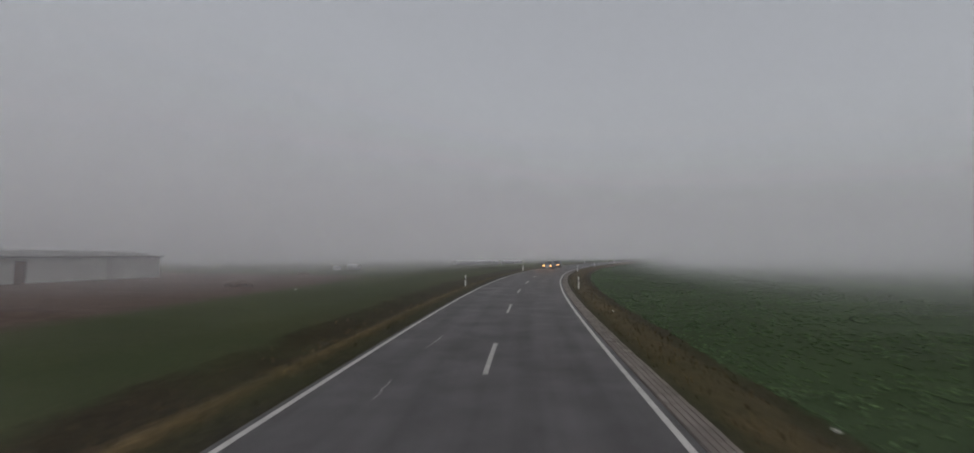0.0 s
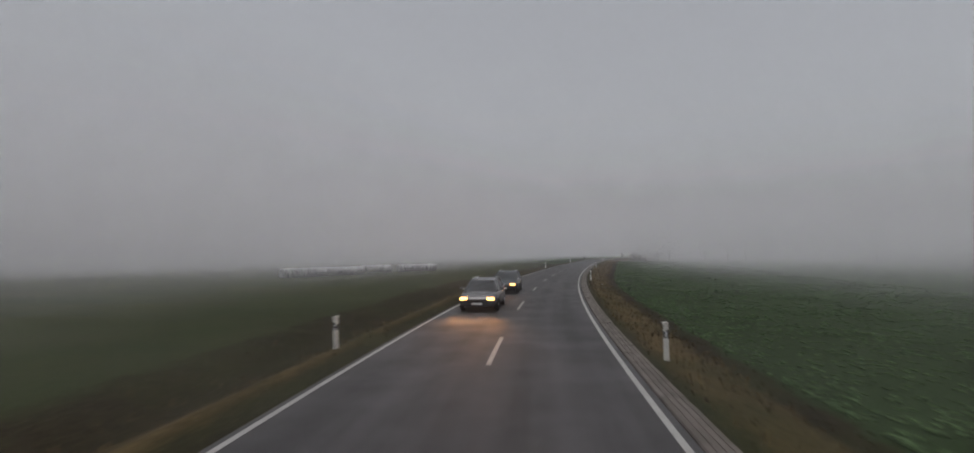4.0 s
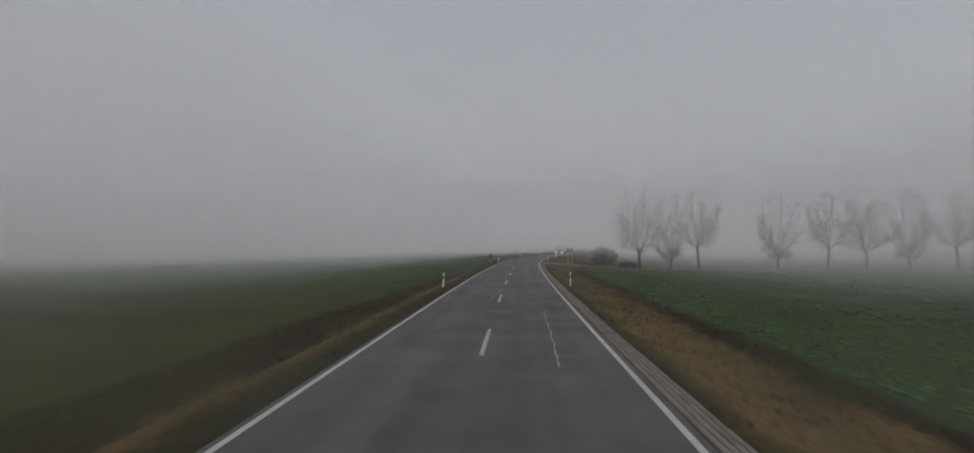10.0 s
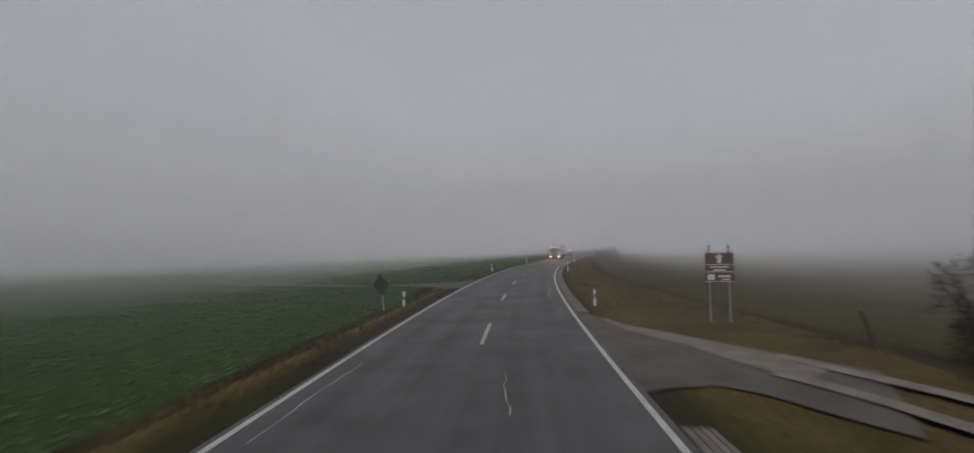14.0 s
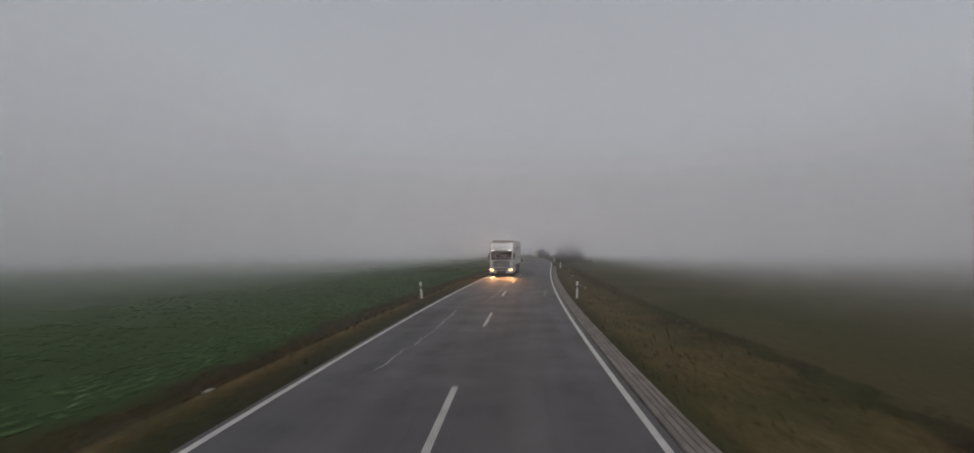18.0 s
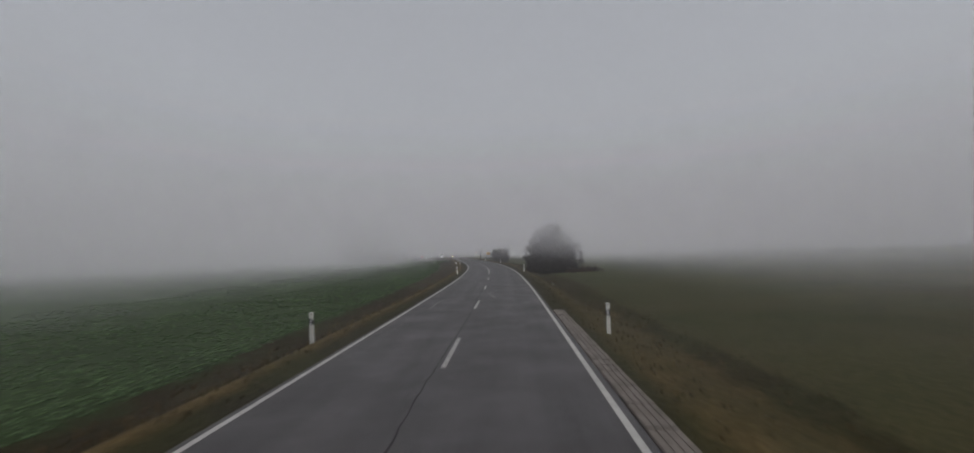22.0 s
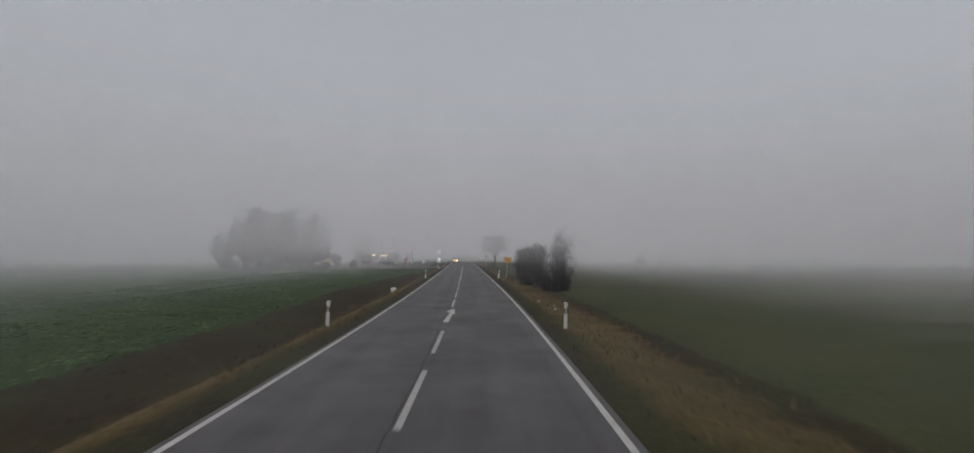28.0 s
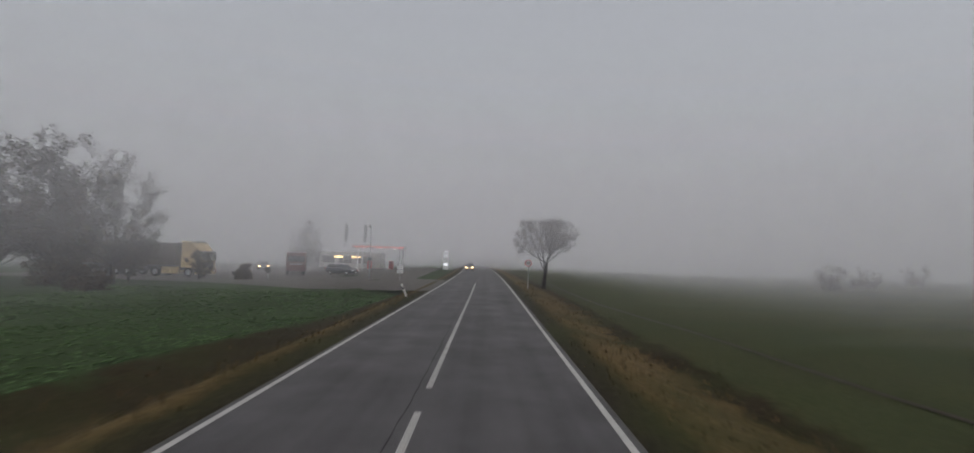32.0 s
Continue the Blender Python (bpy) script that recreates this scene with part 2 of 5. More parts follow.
def olive(s, lat):
    """How far the grass of the bank has stayed olive instead of bleaching."""
    if lat > 0:
        return float(np.interp(s, [0, 60, 110, 230, 270, 330, 350, 480, 500], [0.75, 0.6, 0.0, 0.1, 0.6, 0.6, 0.75, 0.75, 0.2]))
    return float(np.interp(s, [0, 60, 190, 208, 290, 310, 400, 420], [0.35, 0.5, 0.5, 0.0, 0.1, 0.4, 0.4, 0.3]))


WIDE_E, WIDE_Z = (0, 3.3, 3.7, 4.1, 4.7, 5.4, 6.4, 7.6, 9.5, 200), (-0.10, -0.10, -0.05, -0.07, -0.10, -0.20, -0.42, -0.34, -0.24, -0.24)
DITCH_E, DITCH_Z = (0, 3.3, 3.7, 4.1, 4.7, 5.0, 5.6, 6.6, 7.8, 9.5, 200), (-0.10, -0.10, -0.06, -0.06, -0.05, -0.13, -0.42, -0.48, -0.34, -0.24, -0.24)


def ground_z(s, lat):
    e = abs(lat)
    ditch = 1.0 if lat < 0 else float(np.interp(s, [402, 412, 474, 486], [0, 1, 1, 0]))
    z = float(np.interp(e, WIDE_E, WIDE_Z)) * (1 - ditch) + float(np.interp(e, DITCH_E, DITCH_Z)) * ditch
    z += 0.12 * float(noise.noise(Vector((s * 0.11, lat * 0.25, 3.0)))) * min(1.0, max(0.0, (e - 4.2) / 2))
    # the ditch is filled where a track and a drive leave the road
    mouth = float(np.interp(s, [253.5, 257.5, 269, 273], [0, 1, 1, 0])) if lat > 0 else float(np.interp(s, [281, 285, 291, 295], [0, 1, 1, 0]))
    mouth *= float(np.interp(e, [3.2, 3.6, 9.0, 12.0], [0, 1, 1, 0]))
    return z + (-0.13 - z) * mouth


LATS = sorted({sg * v for sg in (-1, 1) for v in (0, 3.0, 3.5, 3.8, 4.1, 4.4, 4.7, 5.0, 5.4, 5.8, 6.2, 6.7, 7.2, 7.8, 8.4, 9, 9.7, 10.5, 12, 14, 17, 21, 26, 33, 42, 55, 75, 100, 140)})


def build_ground():
    ss = list(np.arange(-60, 840, 2.5))
    rows, nl = len(ss), len(LATS)
    verts = [at(s, lat, ground_z(s, lat)) for s in ss for lat in LATS]
    faces = [(i * nl + j, i * nl + j + 1, (i + 1) * nl + j + 1, (i + 1) * nl + j) for i in range(rows - 1) for j in range(nl - 1)]
    cover = []
    for s in ss:
        for lat in LATS:
            e, b = abs(lat), border(s, lat)
            crest = 5.0 if narrow(s, lat) else max(6.0, b - 1.0) if lat > 0 else float(np.interp(s, [195, 215, 290, 330], [5.0, 5.7, 5.7, 5.1]))
            u = float(np.interp(e, [3.5, 4.2, 4.6, crest, b], [0.0, 0.15, 0.28, 0.38, 0.5])) if e < b else min(1.0, 0.5 + (e - b) * 0.25)
            if lat > 0:
                dry = float(np.interp(s, [225, 250, 400, 450], [0.0, 1.0, 0.85, 0.55]))
                dry *= float(np.interp(lat, [60, 90], [1, 0.6]))
                soil = 0.0
            else:
                dry = float(np.interp(s, [0, 150, 205, 225], [0.45, 0.55, 0.5, 0.0]))
                soil = float(np.interp(s, [20, 34, 60, 75], [1, 1, 0.6, 0])) * float(np.interp(-lat, [13, 24], [0, 1]))
            cover.append((max(0.0, u), dry, soil, olive(s, lat)))
    # the skirt: from the sheet's rim out to the horizon
    rim = [j for j in range(nl)] + [i * nl + nl - 1 for i in range(1, rows)] + [(rows - 1) * nl + j for j in range(nl - 2, -1, -1)] + [i * nl for i in range(rows - 2, 0, -1)]
    mid = at(370, 0)
    base = len(verts)
    for k in rim:
        d = verts[k] - mid
        d.z = 0
        verts.append(mid + d.normalized() * (d.length + 2500.0) + Vector((0, 0, -0.24)))
        cover.append((1.0, cover[k][1], 0.0, 1.0))
    faces += [(rim[i], base + i, base + (i + 1) % len(rim), rim[(i + 1) % len(rim)]) for i in range(len(rim))]
    g = mesh_of("ground", verts, faces, M_COVER, smooth=True)
    a = g.data.color_attributes.new("cover", "FLOAT_COLOR", "POINT")
    a.data.foreach_set("color", np.array(cover, dtype=np.float32).ravel())
    tagged(g, "winter fields with bleached grass banks beside the road", "ground", kind="structure")
    return g


GROUND = build_ground()


def strip(name, s0, s1, lat0, lat1, z, mat, parent=None, step=2.0, thick=0.0, uv=False):
    """A flat strip along the road between two distances and two offsets."""
    count = max(2, int(abs(s1 - s0) / step) + 1)
    ss = np.linspace(s0, s1, count)
    verts, faces, cut = [], [], 4 if thick else 2
    for s in ss:
        verts += [at(s, lat0, z), at(s, lat1, z)]
        if thick:
            verts += [at(s, lat1, z - thick), at(s, lat0, z - thick)]
    for i in range(count - 1):
        a, b = i * cut, (i + 1) * cut
        faces.append((a, a + 1, b + 1, b))
        if thick:
            faces += [(a + 1, a + 2, b + 2, b + 1), (a + 2, a + 3, b + 3, b + 2), (a + 3, a, b, b + 3)]
    if thick:
        faces += [(3, 2, 1, 0), tuple(cut * (count - 1) + i for i in range(4))]
    ob = mesh_of(name, verts, faces, mat, parent)
    if uv:
        lay = ob.data.uv_layers.new(name="UVMap")
        flat = [(ss[k // cut], (lat0, lat1, lat1, lat0)[k % cut]) for lp in ob.data.loops for k in (lp.vertex_index,)]
        lay.data.foreach_set("uv", np.array(flat, dtype=np.float32).ravel())
    return ob


ROAD = tagged(strip("road", -60, 820, -3.43, 3.44, 0.0, M_ASPHALT, step=1.0, thick=0.12, uv=True), "dark grey asphalt country road with worn wheel tracks", "road", kind="structure")

# painted lines: two edge lines, dashes, warning dashes with lane arrows, then a long unbroken line
for lat in (-3.25, 3.25):
    for a in range(-60, 820, 40):
        strip("edge_line", a, a + 40, lat - 0.06, lat + 0.06, 0.005, M_LINE, ROAD)


def dash_mid(s):
    """Sideways offset of the painted middle line, set so that the dashes line up in the camera's view."""
    return float(np.interp(s, [0, 60, 110, 200, 240, 262, 300, 340, 400, 430, 530, 538], [0.06, 0.06, -0.03, -0.08, -0.07, 0.02, 0.02, -0.04, -0.08, -0.15, -0.17, -0.06]))


def grooved_dash(a, b, mid):
    """One painted dash, drawn in four ridges with narrow grooves between them."""
    verts, faces, count = [], [], max(2, int((b - a) / 1.0) + 1)
    for r in range(4):
        lo = mid - 0.06 + 0.0315 * r
        k = len(verts)
        for s in np.linspace(a, b, count):
            verts += [at(s, lo, 0.005), at(s, lo + 0.0255, 0.005)]
        faces += [(k + 2 * i, k + 2 * i + 1, k + 2 * i + 3, k + 2 * i + 2) for i in range(count - 1)]
    return mesh_of("dash", verts, faces, M_LINE, ROAD)


for a, b in [(10.5 + 12 * k, 14.5 + 12 * k) for k in range(-5, 37)] + [(454.5 + 6 * k, 458.5 + 6 * k) for k in range(13) if k not in (7,)] + [(538.0, 541.0), (542.2, 545.6), (547.2, 590.0)]:
    grooved_dash(a, b, dash_mid(a))


def lane_arrow(s, length=5.0):
    """A bent painted arrow that leads back to the right-hand lane."""
    bm = bmesh.new()
    shaft = [(-0.185 + 0.10 * (i / 8) ** 1.5, length * 0.64 * i / 8) for i in range(9)]
    left = [bm.verts.new(at(s + y, x - 0.12 + 0.04 * i / 8, 0.006)) for i, (x, y) in enumerate(shaft)]
    right = [bm.verts.new(at(s + y, x + 0.12 - 0.04 * i / 8, 0.006)) for i, (x, y) in enumerate(shaft)]
    for i in range(8):
        bm.faces.new((left[i], right[i], right[i + 1], left[i + 1]))
    tip = [(-0.38, 0.735), (0.08, 0.52), (-0.02, 1.0)]
    bm.faces.new([bm.verts.new(at(s + length * y, x, 0.0065)) for x, y in tip])
    return part("painted_arrow", bm, M_LINE, ROAD, "white painted merge arrow")


for s in (448.4, 496.8, 532.2):
    lane_arrow(s)

# ---- materials of the things ----
M_BARK = worn("bark", (0.0191, 0.0158, 0.0145), (0.0403, 0.0350, 0.0297), 0.95, 2.5, fine=30.0, bump=0.9)
M_TWIG = worn("twig", (0.0158, 0.0125, 0.0119), (0.0317, 0.0257, 0.0231), 0.95, 1.5, fine=20.0, bump=0.0)
M_LEAF_BROWN = worn("withered_leaf", (0.0222, 0.0142, 0.0100), (0.0475, 0.0306, 0.0174), 0.85, 2.0, fine=15.0, bump=0.0, vary=0.5)
M_LEAF_GREEN = worn("evergreen_leaf", (0.0100, 0.0122, 0.0063), (0.0238, 0.0254, 0.0116), 0.7, 2.0, fine=15.0, bump=0.0, vary=0.5)
# near-black leaf colour, on tips and hearts of the dense bushes alike
M_LEAF_DARK = worn("near_black_leaf", (0.009, 0.008, 0.006), (0.019, 0.016, 0.011), 0.9, 2.0, fine=15.0, bump=0.0, vary=0.3)
M_GRASS_DRY = worn("dry_grass", (0.050, 0.035, 0.015), (0.102, 0.073, 0.033), 0.9, 0.6, fine=9.0, bump=0.0, vary=0.5)
M_GRASS_OLIVE = worn("olive_grass", (0.0194, 0.0182, 0.0072), (0.0413, 0.0370, 0.0159), 0.9, 0.6, fine=9.0, bump=0.0, vary=0.5)
M_CROP = worn("crop_leaf", (0.040, 0.066, 0.028), (0.080, 0.125, 0.055), 0.88, 0.4, fine=12.0, bump=0.0, vary=0.5)
M_POST = worn("white_plastic", (0.4420, 0.4250, 0.3910), (0.6290, 0.6205, 0.5950), 0.5, 5.0, fine=30.0, bump=0.05)
M_BLACK = worn("black_plastic", (0.012, 0.012, 0.013), (0.030, 0.030, 0.031), 0.5, 6.0, fine=50.0, bump=0.1)
M_REFLECTOR = worn("reflector", (0.45, 0.45, 0.46), (0.62, 0.62, 0.64), 0.15, 20.0, fine=200.0, bump=0.4)
M_STEEL = worn("galvanised_steel", (0.22, 0.22, 0.22), (0.36, 0.36, 0.37), 0.5, 4.0, metal=0.6, fine=60.0, bump=0.05)
M_SIGN_BROWN = worn("brown_sign", (0.060, 0.026, 0.020), (0.082, 0.036, 0.027), 0.45, 3.0, fine=40.0, bump=0.02)
M_SIGN_WHITE = worn("white_sign", (0.55, 0.55, 0.55), (0.72, 0.72, 0.71), 0.4, 3.0, fine=40.0, bump=0.02)
M_SIGN_YELLOW = worn("yellow_sign", (0.62, 0.30, 0.022), (0.74, 0.37, 0.030), 0.4, 3.0, fine=40.0, bump=0.02)
M_SIGN_RED = worn("red_sign", (0.42, 0.020, 0.018), (0.52, 0.030, 0.026), 0.4, 3.0, fine=40.0, bump=0.02)
M_SIGN_BACK = worn("sign_back", (0.020, 0.020, 0.021), (0.038, 0.038, 0.039), 0.6, 3.0, fine=40.0, bump=0.02)
M_FILM = worn("bale_film", (0.20, 0.20, 0.205), (0.38, 0.38, 0.385), 0.4, 2.2, fine=12.0, bump=0.6)
M_MARK = worn("sprayed_paint", (0.04, 0.03, 0.035), (0.09, 0.07, 0.08), 0.7, 5.0, fine=30.0, bump=0.0)
M_WALL = worn("rendered_wall", (0.3450, 0.3300, 0.3075), (0.4650, 0.4500, 0.4200), 0.9, 0.5, fine=10.0, bump=0.3)
M_ROOF = worn("fibre_cement_roof", (0.0750, 0.0750, 0.0750), (0.1275, 0.1237, 0.1200), 0.9, 0.7, fine=14.0, bump=0.4)
M_WOOD = worn("weathered_wood", (0.0450, 0.0338, 0.0255), (0.0900, 0.0690, 0.0525), 0.9, 2.0, fine=25.0, bump=0.5)
M_DOOR = worn("brown_door", (0.10, 0.050, 0.036), (0.15, 0.080, 0.058), 0.7, 2.0, fine=25.0, bump=0.2)
M_LORRY = worn("white_cab_paint", (0.4250, 0.4250, 0.4250), (0.5270, 0.5270, 0.5270), 0.35, 1.5, fine=12.0, bump=0.02)
M_TRAILER = worn("white_trailer_panel", (0.3910, 0.3867, 0.3740), (0.4760, 0.4718, 0.4590), 0.45, 0.8, fine=6.0, bump=0.03)
M_GREY_TRIM = worn("grey_trim", (0.055, 0.055, 0.056), (0.10, 0.10, 0.10), 0.5, 3.0, fine=40.0, bump=0.1)
M_GLASS = worn("dark_glass", (0.010, 0.012, 0.014), (0.016, 0.018, 0.020), 0.06, 3.0, fine=5.0, bump=0.0)
M_TYRE = worn("tyre_rubber", (0.014, 0.014, 0.014), (0.032, 0.031, 0.030), 0.85, 6.0, fine=60.0, bump=0.4)
M_RIM = worn("wheel_rim", (0.30, 0.30, 0.30), (0.44, 0.44, 0.45), 0.4, 6.0, metal=0.5, fine=40.0, bump=0.05)
M_CAR = worn("dark_metallic_paint", (0.030, 0.036, 0.044), (0.046, 0.054, 0.064), 0.22, 2.0, metal=0.4, fine=300.0, bump=0.0)
M_CAR_B = worn("grey_metallic_paint", (0.10, 0.10, 0.105), (0.15, 0.15, 0.155), 0.25, 2.0, metal=0.4, fine=300.0, bump=0.0)
M_YELLOW_CAB = worn("yellow_cab_paint", (0.44, 0.30, 0.13), (0.56, 0.40, 0.19), 0.4, 1.5, fine=12.0, bump=0.02)
M_RED_CAB = worn("dark_red_cab_paint", (0.075, 0.022, 0.022), (0.11, 0.034, 0.032), 0.4, 1.5, fine=12.0, bump=0.02)
M_TAIL = worn("red_lens", (0.30, 0.012, 0.012), (0.38, 0.020, 0.018), 0.2, 6.0, fine=60.0, bump=0.1)
M_HEADLIGHT = glow("warm_headlight", (1.0, 0.52, 0.17), 4.5)
M_HEADLIGHT_CAR = glow("amber_headlight", (1.0, 0.46, 0.13), 6.0)
M_HEADLIGHT_FAR = glow("far_headlight", (1.0, 0.58, 0.24), 18.0)
M_MARKER_LIGHT = glow("marker_light", (1.0, 0.93, 0.82), 2.0)
M_STATION_LAMP = glow("station_lamp", (1.0, 0.66, 0.30), 5.0)
M_PYLON = glow("lit_price_panel", (0.95, 0.97, 1.0), 0.8)
M_RED_EDGE = glow("lit_red_edge", (1.0, 0.10, 0.07), 0.7)


# ---- mist: many thin white veils, one behind the other across the road and the fields ----
def mist_material(name, cover, thick, top, lane=False):
    """Lets light through; thins out towards the ground and above, and round the camera's path to keep near views clear.
    """
    m = bpy.data.materials.new(name)
    m.use_nodes = True
    n, l = m.node_tree.nodes, m.node_tree.links
    n.remove(n["Principled BSDF"])
    front, back, clear = n.new("ShaderNodeBsdfDiffuse"), n.new("ShaderNodeBsdfTranslucent"), n.new("ShaderNodeBsdfTransparent")
    front.inputs["Color"].default_value = back.inputs["Color"].default_value = (0.905, 0.897, 0.918, 1)
    both, veil, place, cut = n.new("ShaderNodeMixShader"), n.new("ShaderNodeMixShader"), n.new("ShaderNodeNewGeometry"), n.new("ShaderNodeSeparateXYZ")
    both.inputs[0].default_value = 0.5
    l.new(front.outputs[0], both.inputs[1])
    l.new(back.outputs[0], both.inputs[2])
    l.new(place.outputs["Position"], cut.inputs[0])

    def ease(value, x0, x1, v0, v1, smooth=True):
        r = n.new("ShaderNodeMapRange")
        r.interpolation_type = "SMOOTHSTEP" if smooth else "LINEAR"
        for k, v in zip(("From Min", "From Max", "To Min", "To Max"), (x0, x1, v0, v1)):
            r.inputs[k].default_value = v
        l.new(value, r.inputs["Value"])
        return r.outputs[0]

    z = cut.outputs["Z"]
    amount = math_of(n, l, "MULTIPLY", ease(z, -0.2, thick, 0.85 * cover, cover, False), math_of(n, l, "POWER", ease(z, thick, top, 1.0, 0.0), 1.5))
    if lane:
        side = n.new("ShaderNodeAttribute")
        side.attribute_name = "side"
        # clear slot round the camera's sideways place and height
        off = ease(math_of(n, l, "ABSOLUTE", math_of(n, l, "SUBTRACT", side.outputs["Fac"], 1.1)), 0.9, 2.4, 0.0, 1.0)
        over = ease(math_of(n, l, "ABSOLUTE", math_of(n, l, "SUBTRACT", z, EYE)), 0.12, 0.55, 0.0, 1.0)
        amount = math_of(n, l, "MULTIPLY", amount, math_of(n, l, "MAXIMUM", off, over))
        # thinner low down beside the road, so close ground keeps its contrast in view
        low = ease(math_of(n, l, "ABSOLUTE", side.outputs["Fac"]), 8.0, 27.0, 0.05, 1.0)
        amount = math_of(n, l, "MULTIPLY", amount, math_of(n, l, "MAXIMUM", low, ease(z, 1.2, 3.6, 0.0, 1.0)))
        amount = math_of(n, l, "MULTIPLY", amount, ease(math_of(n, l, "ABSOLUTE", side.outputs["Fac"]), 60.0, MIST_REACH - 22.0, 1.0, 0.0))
    l.new(amount, veil.inputs[0])
    l.new(clear.outputs[0], veil.inputs[1])
    l.new(both.outputs[0], veil.inputs[2])
    l.new(veil.outputs[0], n["Material Output"].inputs["Surface"])
    return m


def mist_round(far, cover, thick, top):
    """Closes the whole place in, far out on all sides."""
    a, b = at(20, 20), at(560, 20)
    turn = math.atan2(b.y - a.y, b.x - a.x)
    line = [c + Vector((math.cos(turn + w), math.sin(turn + w), 0)) * far for c, lo in ((b, -90), (a, 90)) for w in (radians(lo + 6 * k) for k in range(31))]
    line += line[:1]
    v = [(p.x, p.y, z) for p in line for z in (-1.5, 400.0)]
    f = [(2 * i, 2 * i + 2, 2 * i + 3, 2 * i + 1) for i in range(len(line) - 1)]
    ob = mesh_of("mist", v, f, mist_material("mist", cover, thick, top), None, "", smooth=True)
    return tagged(ob, "thin grey morning mist closing in the fields", "mist", kind="stuff")


def mist_fill():
    """Veils square to the road, each with an opening at eye height where the camera passes."""
    rg = random.Random(21)
    v, f, side = [], [], []
    s = -12.0
    while s < 745.0:
        m = Matrix.Translation(at(s, 0)) @ Matrix.Rotation(heading(s) + radians(rg.uniform(-3, 3)), 4, "Z")
        # the inner offsets and EYE heights bound the opening on the camera's path
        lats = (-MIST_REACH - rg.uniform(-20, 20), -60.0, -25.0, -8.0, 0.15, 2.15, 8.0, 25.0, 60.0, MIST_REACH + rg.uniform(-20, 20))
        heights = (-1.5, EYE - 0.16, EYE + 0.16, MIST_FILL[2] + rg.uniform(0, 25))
        k, w = len(v), len(heights)
        for lat in lats:
            for z in heights:
                v.append(m @ Vector((lat, 0, z)))
                side.append(lat)
        for i in range(len(lats) - 1):
            for j in range(w - 1):
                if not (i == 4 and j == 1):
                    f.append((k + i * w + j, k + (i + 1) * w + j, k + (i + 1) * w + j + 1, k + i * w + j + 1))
        s += MIST_STEP * rg.uniform(0.85, 1.15)
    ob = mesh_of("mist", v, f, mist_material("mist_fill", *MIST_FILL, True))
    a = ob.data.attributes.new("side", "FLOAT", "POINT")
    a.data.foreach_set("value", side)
    return tagged(ob, "thin grey morning mist lying over road and fields", "mist", kind="stuff")


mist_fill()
for row in MIST_ROUND:
    mist_round(*row)


# ---- plants ----
class Limbs:
    """Gathers tapered, bent tubes for one mesh."""

    def __init__(self):
        self.v, self.f = [], []

    def add(self, pts, r0, r1, sides):
        base, n = len(self.v), len(pts)
        for i, p in enumerate(pts):
            d = (pts[min(i + 1, n - 1)] - pts[max(i - 1, 0)]).normalized()
            a = d.orthogonal().normalized()
            b = d.cross(a)
            r = r0 + (r1 - r0) * i / (n - 1)
            for k in range(sides):
                c = k * math.tau / sides
                self.v.append(p + a * (r * math.cos(c)) + b * (r * math.sin(c)))
        for i in range(n - 1):
            for k in range(sides):
                j = (k + 1) % sides
                self.f.append((base + i * sides + k, base + i * sides + j, base + (i + 1) * sides + j, base + (i + 1) * sides + k))

    def mesh(self, name, mat, parent, label=""):
        return mesh_of(name, self.v, self.f, mat, parent, label, smooth=True)


def bent(rng, p, d, length, n, wobble, lift):
    """A wandering line of n steps from p along d; lift turns it up."""
    pts, d = [p.copy()], d.normalized()
    for _ in range(n):
        d = (d + Vector((rng.gauss(0, wobble), rng.gauss(0, wobble), rng.gauss(0, wobble) + lift))).normalized()
        p = p + d * (length / n)
        pts.append(p.copy())
    return pts


def aside(rng, d, angle):
    """A direction at an angle off d, at a chance turn round it."""
    a = d.orthogonal().normalized()
    a = Matrix.Rotation(rng.uniform(0, math.tau), 3, d) @ a
    return (d * math.cos(angle) + a * math.sin(angle)).normalized()


def shoots(rng, pts, count, angle, length, wobble, lift, n=3, first=0.25):
    """Side shoots off a line, shorter towards its tip."""
    out = []
    for _ in range(count):
        t = rng.uniform(first, 1.0) * (len(pts) - 1)
        i = min(int(t), len(pts) - 2)
        p = pts[i].lerp(pts[i + 1], t - i)
        d = (pts[i + 1] - pts[i]).normalized()
        out.append(bent(rng, p, aside(rng, d, angle * rng.uniform(0.7, 1.3)), length * rng.uniform(0.6, 1.2) * (1.15 - 0.6 * t / (len(pts) - 1)), n, wobble, lift))
    return out


def leaf_mesh(rng, points, size, spread, mat, parent, name="leaves", label=""):
    v, f = [], []
    for p in points:
        c = p + Vector((rng.gauss(0, spread), rng.gauss(0, spread), rng.gauss(0, spread)))
        a = Vector((rng.gauss(0, 1), rng.gauss(0, 1), rng.gauss(0, 1))).normalized()
        b = a.orthogonal().normalized()
        s = size * rng.uniform(0.6, 1.4)
        k = len(v)
        v += [c - a * s, c + b * s * 0.5, c + a * s, c - b * s * 0.5]
        f.append((k, k + 1, k + 2, k + 3))
    ob = mesh_of(name, v, f, mat, parent, label)
    return tagged(ob, kind="stuff")


